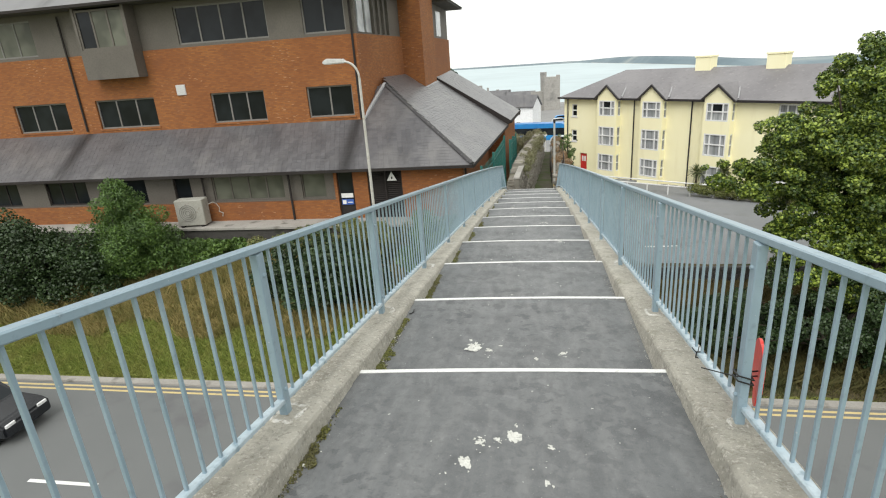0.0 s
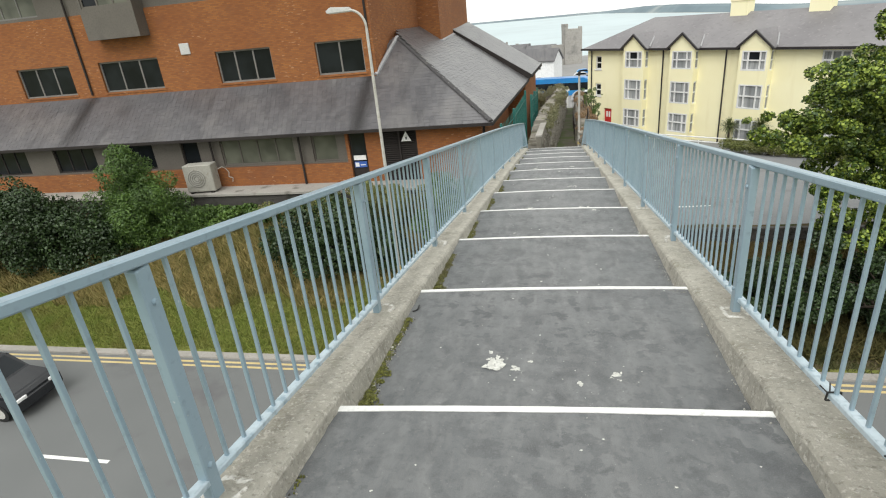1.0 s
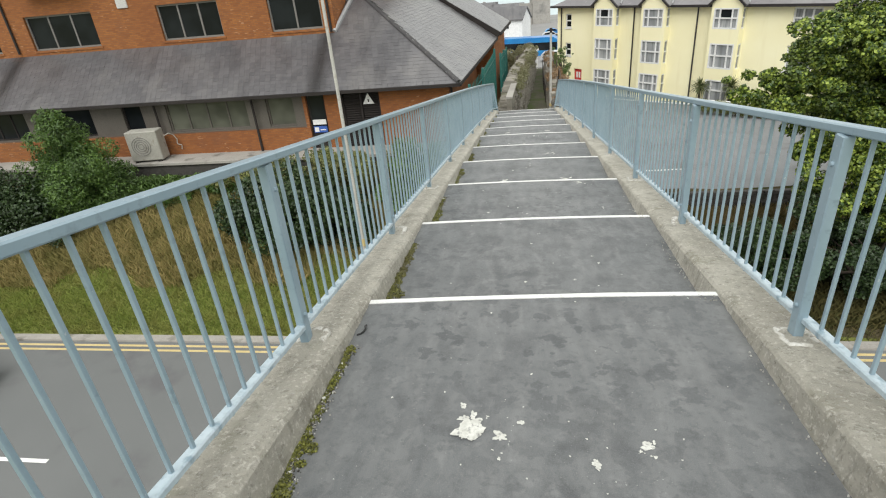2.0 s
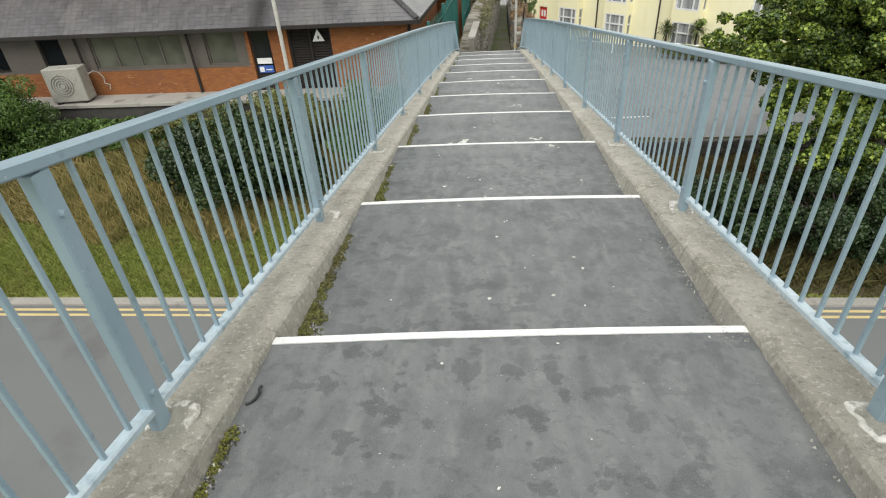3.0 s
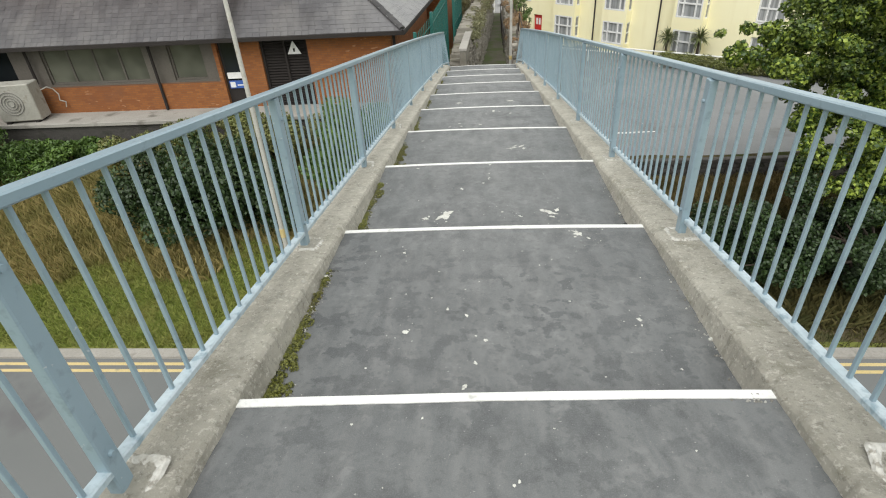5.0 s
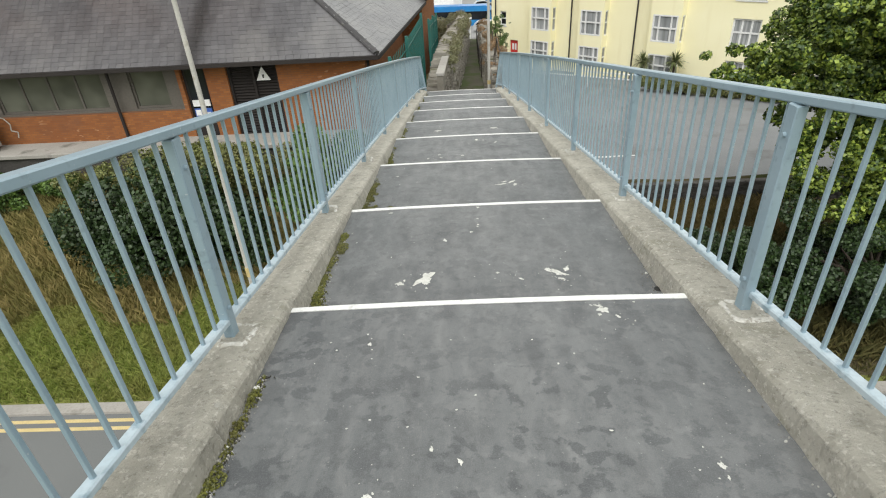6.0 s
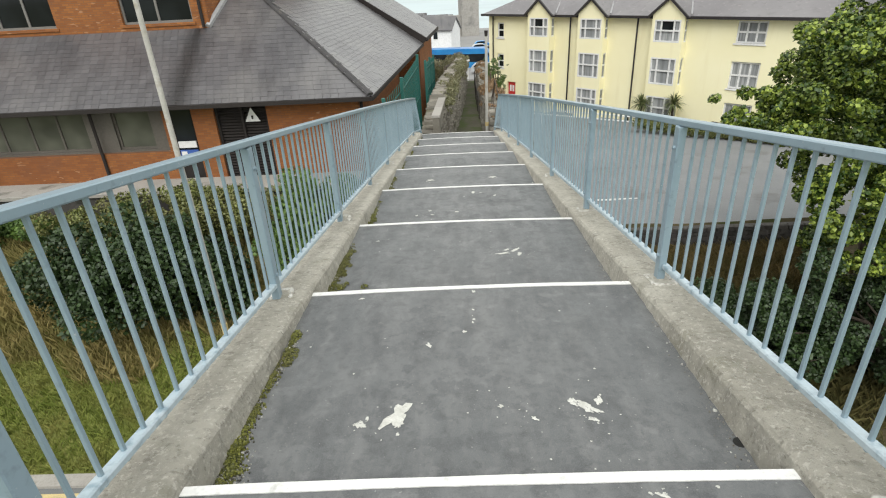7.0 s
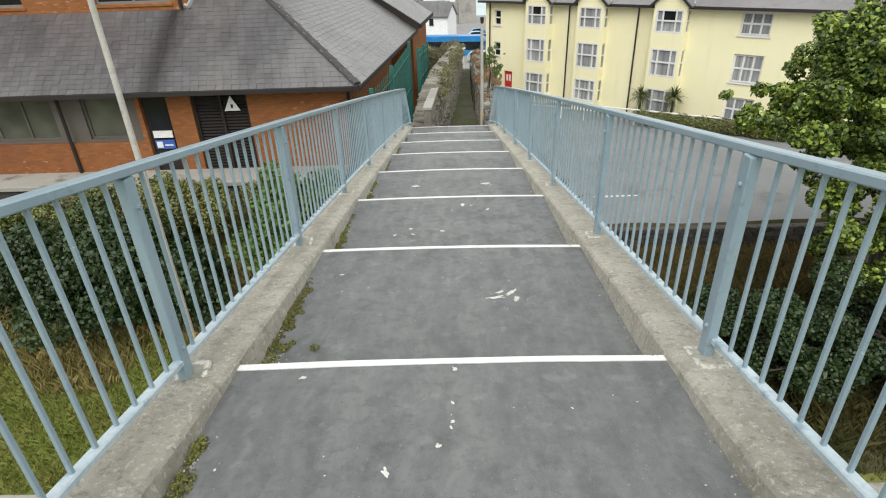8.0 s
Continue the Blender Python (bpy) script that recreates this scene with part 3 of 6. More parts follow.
for i in range(-12, 12):
    piece("white_dash", dash, marks, (-13.4 + 6.0 * i, 9.15, 0))

SHORE = [(-4000, 1700), (-175, 1300), (92, 1220), (161, 769), (193, 511), (214, 423), (320, 340), (4000, 340)]
bm = bmesh.new()
bl = bmesh.new()
prev = pl = None
for x in [*range(-2400, -600, 60), *range(-600, 600, 6), *range(600, 2401, 60)]:
    y = along(SHORE, x)
    row = [bm.verts.new((x, 250, -21.6)), bm.verts.new((x, y + 8, -21.6)), bm.verts.new((x, y + 8, -23)), bm.verts.new((x, 250, -23))]
    h = 0.3 + 0.4 * noise.noise((x * 0.01, 1, 0)) + 8.8 * smooth(85, 158, x) - 4.6 * smooth(165, 215, x) + 0.8 * smooth(85, 150, x) * noise.noise((x * 0.06, 4, 0))
    d = 200 - 70 * smooth(60, 170, x)
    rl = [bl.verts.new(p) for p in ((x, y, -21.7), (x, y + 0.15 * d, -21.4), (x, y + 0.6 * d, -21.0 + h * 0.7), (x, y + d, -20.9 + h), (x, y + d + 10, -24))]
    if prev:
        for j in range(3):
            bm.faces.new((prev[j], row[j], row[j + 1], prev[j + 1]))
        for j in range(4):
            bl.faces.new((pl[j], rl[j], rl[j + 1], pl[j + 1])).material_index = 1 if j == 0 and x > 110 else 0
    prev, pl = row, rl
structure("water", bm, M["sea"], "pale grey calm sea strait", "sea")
structure("backdrop", bl, M["far_land"], "low far shore with wooded hills, haze put into its colour", "far shore").data.materials.append(M["sand"])

# ---- walls, windows, roofs ----


def holed(bm, u0, u1, z0, z1, holes, place):
    """A wall with openings, as one solid. place(u, z, d) gives the point at depth share d."""
    us = sorted({u0, u1, *[h[0] for h in holes], *[h[1] for h in holes]})
    zs = sorted({z0, z1, *[h[2] for h in holes], *[h[3] for h in holes]})
    grid = {}

    def vert(i, j, d):
        if (i, j, d) not in grid:
            grid[i, j, d] = bm.verts.new(place(us[i], zs[j], d))
        return grid[i, j, d]

    def solid(i, j):
        if not (0 <= i < len(us) - 1 and 0 <= j < len(zs) - 1):
            return False
        u, z = (us[i] + us[i + 1]) / 2, (zs[j] + zs[j + 1]) / 2
        return not any(h[0] < u < h[1] and h[2] < z < h[3] for h in holes)

    made = []
    for i in range(len(us) - 1):
        for j in range(len(zs) - 1):
            if not solid(i, j):
                continue
            for d in (0, 1):
                made.append(bm.faces.new((vert(i, j, d), vert(i + 1, j, d), vert(i + 1, j + 1, d), vert(i, j + 1, d))))
            for (di, dj, p, q) in ((-1, 0, (0, 0), (0, 1)), (1, 0, (1, 0), (1, 1)), (0, -1, (0, 0), (1, 0)), (0, 1, (0, 1), (1, 1))):
                if not solid(i + di, j + dj):
                    made.append(bm.faces.new((vert(i + p[0], j + p[1], 0), vert(i + q[0], j + q[1], 0), vert(i + q[0], j + q[1], 1), vert(i + p[0], j + p[1], 1))))
    bmesh.ops.recalc_face_normals(bm, faces=made)
    return bm


def window(parent, x0, x1, z0, z1, y, panes, frame_m, glass, bar=0.07, depth=0.12, sill=None, transom=0.0, off=(0, 0, 0)):
    """A framed window in a wall facing -y, its frame set back at y: frame, mullions, panes."""
    w = thing("window", off, "", "")
    w.parent = parent
    bm = boxes((x0, x1, y, y + depth, z0, z0 + bar), (x0, x1, y, y + depth, z1 - bar, z1), (x0, x0 + bar, y, y + depth, z0 + bar, z1 - bar), (x1 - bar, x1, y, y + depth, z0 + bar, z1 - bar))
    step = (x1 - x0) / panes
    for i in range(1, panes):
        box(bm, x0 + i * step - bar / 2, x0 + i * step + bar / 2, y + 0.01, y + depth, z0 + bar, z1 - bar)
    if transom:
        box(bm, x0 + bar, x1 - bar, y + 0.005, y + depth - 0.01, transom - bar / 2, transom + bar / 2)
    part("window_frame", bm, frame_m, w)
    for i in range(panes):
        g = glass[i % len(glass)] if isinstance(glass, (list, tuple)) else glass
        part("pane", boxes((x0 + i * step + bar / 2, x0 + (i + 1) * step - bar / 2, y + 0.05, y + 0.065, z0 + bar * 0.8, z1 - bar * 0.8)), g, w)
    if sill:
        part("sill", boxes((x0 - 0.08, x1 + 0.08, y - 0.16, y + 0.04, z0 - 0.1, z0), bevel=0.01), sill, w)
    return w


def clumps(name, count, centres, size, material, seed, up=0.25, shape=(1.0, 0.75), flat=0.8):
    """Leaves scattered round clump centres (x, y, z, radius): each a bent blade of two quads."""
    rng = np.random.default_rng(seed)
    cs = np.array(centres)
    wts = cs[:, 3] ** 2
    pick = rng.choice(len(cs), count, p=wts / wts.sum())
    d = rng.normal(size=(count, 3))
    d /= np.linalg.norm(d, axis=1)[:, None]
    rad = cs[pick, 3] * rng.uniform(0.35, 1.0, count) ** 0.45
    p = cs[pick, :3] + d * rad[:, None] * np.array([1, 1, flat])
    nrm = d * 0.6 + rng.normal(size=(count, 3)) * 0.6 + np.array([0, 0, up])
    nrm /= np.linalg.norm(nrm, axis=1)[:, None]
    t = np.cross(nrm, rng.normal(size=(count, 3)))
    t /= np.linalg.norm(t, axis=1)[:, None]
    b = np.cross(nrm, t)
    s = size * rng.uniform(0.55, 1.25, count)[:, None]
    L, W = shape[0] * s, shape[1] * s * 0.5
    v = np.stack([p - t * L * 0.5, p - b * W - nrm * s * 0.08, p + nrm * s * 0.06, p + b * W - nrm * s * 0.08, p + t * L * 0.5 - nrm * s * 0.12], 1).reshape(-1, 3)
    i = np.arange(count)[:, None] * 5
    f = np.concatenate([i + [0, 1, 2], i + [0, 2, 3], i + [1, 4, 2], i + [2, 4, 3]])
    me = bpy.data.meshes.new(name)
    me.vertices.add(len(v))
    me.vertices.foreach_set("co", v.ravel())
    me.loops.add(f.size)
    me.loops.foreach_set("vertex_index", f.ravel().astype(np.int32))
    me.polygons.add(len(f))
    me.polygons.foreach_set("loop_start", np.arange(0, f.size, 3, dtype=np.int32))
    me.update(calc_edges=True)
    me.materials.append(material)
    return me


def plant(name, loc, label, category, limbs, crown_mesh, trunk_r=0.2, group=""):
    """A woody plant: trunk with limbs to the given points, and a crown mesh in world places."""
    e = thing(name, loc, label, category, group=group)
    bm = bmesh.new()
    base = Vector((0, 0, -0.2))
    for tip, r in limbs:
        tip = Vector(tip) - Vector(loc)
        mid = base.lerp(tip, 0.5) + Vector((-tip.x * 0.25, -tip.y * 0.25, tip.length * 0.12))
        tube(bm, base, mid, trunk_r, r * 1.6, 8)
        tube(bm, mid, tip, r * 1.6, r * 0.4, 7)
    part("trunk", bm, M["bark"], e)
    c = new("crown", crown_mesh)
    c.parent = e
    c.location = -Vector(loc)
    return e


# ---- brick office building ----
office = thing("office_building", (-20, 30, -5.8), "orange brick office building with slate lean-to roofs and dark windows", "building")
OX = Vector((-20, 30, -5.8))


def opart(name, bm, material, label=""):
    bmesh.ops.translate(bm, verts=bm.verts, vec=-OX)
    return part(name, bm, material, office, label)




def front(bm, y, thick):
    return lambda u, z, d: (u, y + thick * d, z)


GY, UY = 24.0, 26.6
low_win = [(-31.0, -28.4), (-26.6, -24.0), (-22.4, -20.4), (-18.75, -17.75), (-16.5, -12.5), (-11.55, -10.25)]
holes = [(a, b, -4.42, -3.12) for a, b in low_win if b < -9.8]
bm = bmesh.new()
holed(bm, -46, -9.75, -4.50, -2.78, holes, front(bm, GY + 0.17, 0.3))
opart("panel_band", bm, M["panel"], "grey-brown cladding band")
opart("lower_wall", boxes((-46, -9.75, GY, GY + 0.4, -6.6, -4.50)), M["brick"], "orange brick plinth wall")
bm = bmesh.new()
holed(bm, -9.75, -3.2, -6.6, -2.78, [(-9.6, -8.75, -5.75, -3.05), (-8.0, -6.25, -5.75, -3.05)], front(bm, GY, 0.4))
opart("lower_wall", bm, M["brick"])
opart("lower_wall", boxes((-3.6, -3.202, GY + 0.4, 38.6, -7.2, -2.78)), M["brick"])
bm = boxes((-9.6, -8.75, GY + 0.16, GY + 0.22, -5.75, -3.05))
opart("door", bm, M["dark_trim"], "dark glazed side door")
opart("door_glass", boxes((-9.5, -8.85, GY + 0.14, GY + 0.158, -4.6, -3.15)), M["glass"])
part("notice", boxes((-9.48 + 20, -8.86 + 20, GY - 30 + 0.10, GY - 30 + 0.138, -4.42 + 5.8, -4.2 + 5.8)), M["white_pvc"], office, "white notice on the door")
M["blue_sign"] = grainy("blue_sign", (0.05, 0.12, 0.42), (0.06, 0.14, 0.46), 3, 20, 0.4)
part("notice", boxes((-9.48 + 20, -8.86 + 20, GY - 30 + 0.10, GY - 30 + 0.138, -4.78 + 5.8, -4.5 + 5.8)), M["blue_sign"], office, "blue notice with white bars on the door")
part("notice_bar", boxes((-9.44 + 20, -9.25 + 20, GY - 30 + 0.085, GY - 30 + 0.098, -4.74 + 5.8, -4.54 + 5.8), (-9.18 + 20, -8.92 + 20, GY - 30 + 0.085, GY - 30 + 0.098, -4.68 + 5.8, -4.64 + 5.8)), M["white_pvc"], office)
# louvred double doors with a warning triangle
bm = boxes((-8.0, -6.25, GY + 0.24, GY + 0.28, -5.75, -3.05), (-8.0, -7.92, GY + 0.1, GY + 0.24, -5.75, -3.05), (-6.33, -6.25, GY + 0.1, GY + 0.24, -5.75, -3.05), (-7.165, -7.085, GY + 0.1, GY + 0.24, -5.75, -3.05), (-7.92, -6.33, GY + 0.1, GY + 0.24, -3.13, -3.05))
louvre = opart("louvre_door", bm, M["dark_trim"], "dark louvred double doors")
slat = mesh_of(boxes((-0.375, 0.375, -0.035, 0.035, -0.008, 0.008)), M["dark_trim"], "slat")
for cx in (-7.54, -6.71):
    for i in range(26):
        piece("slat", slat, louvre, Vector((cx, GY + 0.18, -5.68 + i * 0.099)) - OX, (radians(40), 0, 0))
bm = bmesh.new()
prism(bm, [(-7.02, GY + 0.06, -3.62), (-6.52, GY + 0.06, -3.62), (-6.77, GY + 0.06, -3.16)], (0, 0.02, 0))
opart("warning_sign", bm, M["white_pvc"], "white triangular warning sign")
bm = bmesh.new()
prism(bm, [(-6.79, GY + 0.05, -3.54), (-6.74, GY + 0.05, -3.54), (-6.72, GY + 0.05, -3.42), (-6.80, GY + 0.05, -3.42)], (0, 0.008, 0))
opart("sign_mark", bm, M["black"])
for i, (a, b) in enumerate(low_win):
    dark = i in (0, 1, 2, 3)
    window(office, a, b, -4.42, -3.12, GY + 0.25, 4 if b - a > 3 else 3 if b - a > 2 else 1, M["dark_trim"] if dark else M["panel"], M["glass"] if dark else M["blind_glass"], 0.07, off=-OX)
# upper storeys
up_win = [(-36.5, -33.0), (-29.6, -26.1), (-24.2, -20.5), (-17.1, -14.0), (-11.6, -9.1)]
bm = bmesh.new()
holed(bm, -46, -8.55, -2.0, 3.35, [(a, b, -0.62, 0.95) for a, b in up_win], front(bm, UY, 0.4))
opart("upper_wall", bm, M["brick"], "orange brick upper wall with pale patches")
opart("side_wall", prism(bmesh.new(), [(-8.552, UY + 0.002, -2.0), (-8.552, UY + 0.002, 3.35), (-7.9, 34.6, 3.35), (-7.9, 34.6, -2.0)], (-0.4, 0, 0)), M["brick"])
opart("brick_pier", boxes((-8.4, -6.65, 34.0, 38.4, -2.0, 10.5)), M["brick"], "tall orange brick pier")
opart("side_wall", boxes((-7.5, -6.75, 38.4, 46, -2.0, 3.35)), M["brick"])
for a, b in up_win:
    window(office, a, b, -0.62, 0.95, UY + 0.12, 3 if b - a > 2.6 else 2, M["frame_grey"], M["glass"], 0.08, sill=M["brick"], off=-OX)
top_win = [(-31.6, -27.0), (-18.3, -13.2), (-11.3, -9.05)]
bm = bmesh.new()
holed(bm, -46, -8.55, 3.35, 5.6, [(a, b, 3.5, 5.35) for a, b in top_win], front(bm, UY + 0.06, 0.3))
opart("panel_band", bm, M["panel"])
opart("panel_band", prism(bmesh.new(), [(-8.6, UY + 0.062, 3.35), (-8.6, UY + 0.062, 5.6), (-8.0, 34.6, 5.6), (-8.0, 34.6, 3.35)], (-0.3, 0, 0)), M["panel"])
opart("panel_band", boxes((-7.5, -6.85, 38.4, 46, 3.35, 5.6)), M["panel"])
for yy in (29.2, 30.0, 30.8, 31.6):
    opart("panel_rib", boxes((-8.62 + (yy - UY) * 0.081, -8.48 + (yy - UY) * 0.081, yy - 0.04, yy + 0.04, 3.4, 5.6)), M["panel"])
# pale tint puts the sky's reflection into the pane colour
M["pale_glass"] = glass_material("glass_painted_reflection", (0.34, 0.36, 0.38), 0.15)
for q in ((-8.58, -8.50, 27.0, 28.0, 3.45, 5.4), (-8.50, -8.42, 28.1, 29.0, 3.45, 5.4), (-6.86, -6.80, 40.5, 42.5, 3.5, 5.2)):
    opart("pane", boxes(q), M["pale_glass"])
for a, b in top_win:
    window(office, a, b, 3.5, 5.35, UY + 0.14, 4 if b - a > 3 else 2, M["frame_grey"], M["blind_glass"] if b < -25 else M["glass"], 0.08, off=-OX)
# projecting box bay
bm = boxes((-23.6, -20.5, UY - 0.75, UY + 0.05, 2.05, 3.55), (-23.6, -23.45, UY - 0.75, UY + 0.05, 3.55, 5.6), (-20.65, -20.5, UY - 0.75, UY + 0.05, 3.55, 5.6))
opart("box_bay", bm, M["panel"], "projecting grey box bay")
window(office, -23.45, -20.65, 3.55, 5.5, UY - 0.70, 3, M["panel"], [M["glass"], M["blind_glass"], M["blind_glass"]], 0.1, off=-OX)
opart("vent", boxes((-19.0, -18.45, UY - 0.06, UY + 0.02, 0.95, 1.5), bevel=0.02), M["soffit"], "white square wall vent")
for px, py, z0, z1 in ((-25.1, UY - 0.07, -0.7, 5.4), (-8.75, UY - 0.06, -0.8, 5.4), (-12.1, GY - 0.06, -5.85, -2.9), (-16.9, GY - 0.03, -4.3, -2.9)):
    opart("downpipe", tube(bmesh.new(), (px, py, z0), (px, py, z1), 0.055), M["dark_trim"], "dark downpipe")
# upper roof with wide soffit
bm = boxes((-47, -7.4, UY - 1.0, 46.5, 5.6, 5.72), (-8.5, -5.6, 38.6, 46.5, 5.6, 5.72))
opart("soffit", bm, M["eaves"], "weathered soffit, coloured dark for the shade under the eaves")
bm = bmesh.new()
prism(bm, [(-47, UY - 1.1, 5.72), (-47, 36, 11.6), (-47, 47, 5.72)], (39.7, 0, 0))
prism(bm, [(-5.5, 38.4, 5.72), (-12, 38.4, 9.5), (-18, 38.4, 5.72)], (0, 8.2, 0))
opart("upper_roof", bm, M["slate"], "dark slate main roof")
opart("gutter", boxes((-47, -7.3, UY - 1.16, UY - 1.04, 5.62, 5.76), (-7.44, -7.3, UY - 1.04, 34, 5.62, 5.76)), M["dark_trim"])

# lean-to roof: south slope, hipped into an east slope
T = math.tan(radians(34.4))
EZ, EY = -2.88, 23.62
HX = -2.72


def east_x(y):
    return HX + 0.063 * (y - EY)


def hip_x(y):
    return HX - (y - EY) * 0.985


bm = bmesh.new()
prism(bm, [(-46, EY, EZ - 0.04), (-46, UY + 0.1, EZ + T * (UY + 0.1 - EY) - 0.04), (-46, UY + 0.1, EZ - 0.10), (-46, EY, EZ - 0.10)], (37.4, 0, 0))
ap_y = 28.9
ap = (hip_x(ap_y), ap_y, EZ + T * (ap_y - EY) - 0.04)
v = [bm.verts.new(p) for p in [(-8.6, EY, EZ - 0.04), (HX, EY, EZ - 0.04), ap, (-8.6, ap_y, ap[2]), (east_x(38.7), 38.7, EZ - 0.04), (ap[0] + 0.3, 38.7, ap[2] - 0.1)]]
bm.faces.new((v[0], v[1], v[2], v[3]))
bm.faces.new((v[1], v[4], v[5], v[2]))
roof_part = opart("lower_roof", bm, M["slate"], "grey slate lean-to roof with lead flashings")
SLATE_W, SLATE_E = 0.25, 0.205
slate_me = mesh_of(boxes((-0.121, 0.121, -0.02, 0.34, -0.006, 0.015)), M["slate"], "slate")
east_ang = -math.atan(0.063)
todo = []
for row in range(34):
    s = row * SLATE_E
    y = EY + s * math.cos(radians(34.4)) - 0.03
    z = EZ + T * (y - EY) + 0.012
    lo = -41.0 if y < UY - 0.25 else -8.5 + (y - UY) * 0.1
    hi = hip_x(y) - 0.05
    if y > ap_y - 0.2:
        break
    n = int((hi - lo) / SLATE_W)
    for i in range(n + 1):
        x = hi - 0.12 - (i + 0.5 * (row % 2)) * SLATE_W
        if x > lo:
            todo.append((x, y, z, 0))
for row in range(34):
    d = row * SLATE_E * math.cos(radians(34.4)) - 0.03
    i = 0
    while True:
        y = EY + (i + 0.5 * (row % 2)) * SLATE_W + max(0, d) * 1.0 + 0.15
        i += 1
        if y > 38.6:
            break
        x = east_x(y) - d
        if x < -7.9 + (0 if y < 34 else 1.3):
            continue
        todo.append((x, y, EZ + T * d + 0.012, 1))
near = [q for q in todo if (q[3] == 0 and q[0] > -5.4 and q[1] < 25.9) or (q[3] == 1 and q[1] < 26.4)][:300]
near_set = set(near)
rng = random.Random(3)


far_v, far_f = [], []
tilt = {0: Euler((radians(34.4) - 0.035, 0, 0)).to_matrix(), 1: Euler((radians(34.4) - 0.035, 0, radians(90) + east_ang)).to_matrix()}
cube_v = [Vector(c.co) for c in slate_me.vertices]
cube_f = [tuple(p.vertices) for p in slate_me.polygons]
slate_list = []
for q in todo:
    jig = rng.uniform(-0.012, 0.012)
    if q in near_set:
        slate_list.append((Vector((q[0], q[1], q[2] + abs(jig) * 0.5)) - OX, tilt[q[3]].to_euler()))
    else:
        o = len(far_v)
        m3 = tilt[q[3]]
        far_v += [m3 @ c + Vector((q[0], q[1], q[2] + abs(jig) * 0.5)) - OX for c in cube_v]
        far_f += [tuple(o + i for i in f) for f in cube_f]
fs = new("slating", raw("slating", far_v, far_f, M["slate"]))
fs.parent = roof_part
tagged(fs, "", "", "", "stuff")
# hip tiles, flashings, gutters
bm = bmesh.new()
bmesh.ops.create_cone(bm, cap_ends=True, segments=8, radius1=0.13, radius2=0.12, depth=0.44)
for c in bm.verts:
    c.co.x *= 0.55
M["ridge"] = grainy("dark_ridge_tile", (0.045, 0.043, 0.046), (0.07, 0.067, 0.07), 2, 20, 0.7, (0.12, 0.115, 0.10), 4)
hip_tile = mesh_of(bm, M["ridge"], "hip_tile")
hv = Vector(ap) - Vector((HX, EY, EZ))
for i in range(19):
    p = Vector((HX, EY, EZ)) + hv * ((i + 0.5) / 19) + Vector((0, 0, 0.05))
    ob = piece("hip_tile", hip_tile, roof_part, p - OX)
    ob.rotation_euler = hv.to_track_quat("Z", "X").to_euler()
bm = bmesh.new()
tube(bm, (-8.62, UY - 0.02, EZ + T * (UY - EY) + 0.05), (ap[0] - 0.05, ap_y, ap[2] + 0.08), 0.11, n=6)
tube(bm, (ap[0] - 0.05, ap_y, ap[2] + 0.08), (-7.75, 34.0, ap[2] + 0.02), 0.10, n=6)
tube(bm, (-7.9, 33.98, 0.55), (-6.62, 33.98, 0.18), 0.12, n=6)
tube(bm, (-6.62, 33.98, 0.18), (-6.62, 38.4, 0.36), 0.12, n=6)
opart("flashing", bm, M["lead"], "pale lead flashing")
bm = boxes((-46, HX + 0.05, EY - 0.14, EY - 0.02, EZ - 0.14, EZ - 0.02), (-46, HX, EY - 0.02, GY, EZ - 0.16, EZ - 0.10))
prism(bm, [(HX - 0.03, EY - 0.1, EZ - 0.14), (HX + 0.09, EY - 0.1, EZ - 0.14), (HX + 0.09, EY - 0.1, EZ - 0.02), (HX - 0.03, EY - 0.1, EZ - 0.02)], (0.95, 15.1, 0))
prism(bm, [(HX - 0.6, EY - 0.0, EZ - 0.16), (HX, EY - 0.0, EZ - 0.16), (HX, EY - 0.0, EZ - 0.1), (HX - 0.6, EY - 0.0, EZ - 0.1)], (0.95, 15.1, 0))
opart("gutter", bm, M["dark_trim"], "dark gutter and eaves boards")
opart("downpipe", tube(bmesh.new(), (-3.08, 23.9, -6.2), (-3.08, 23.9, -2.95), 0.05), M["dark_trim"])
# second, higher roof behind, of the same pitch
def over(x, lift):
    return -2.60 + 0.632 * (-1.57 - x) + lift


bm = bmesh.new()
prism(bm, [(-1.50, 38.78, over(-1.50, 0.0)), (-7.2, 38.78, over(-7.2, 0.0)), (-7.2, 38.78, over(-7.2, -0.12)), (-1.50, 38.78, over(-1.50, -0.12))], (0.47, 7.5, 0))
high = opart("upper_lean_to_roof", bm, M["slate"], "grey slate roof above the lean-to")
rv, rf = [], []
rg = random.Random(15)
turn3 = Euler((radians(32.3) - 0.03, 0, radians(90) - 0.063)).to_matrix()
for row in range(30):
    d = row * 0.205 * math.cos(radians(32.3))
    for i in range(30):
        y = 38.9 + (i + 0.5 * (row % 2)) * 0.25
        x = -1.50 + 0.063 * (y - 38.78) - d
        if x < -7.0 + 0.063 * (y - 38.78) or y > 46.1:
            continue
        o = len(rv)
        lift3 = Vector((x, y, over(-1.50 - d, 0.012 + 0.006 * rg.random()))) - OX
        rv += [turn3 @ c + lift3 for c in cube_v]
        rf += [tuple(o + q for q in f) for f in cube_f]
ob = new("slating", raw("slating", rv, rf, M["slate"]))
ob.parent = high
tagged(ob, "", "", "", "stuff")
# board carried 0.6 m down as a dark strip for the shadow below the verge
bm = bmesh.new()
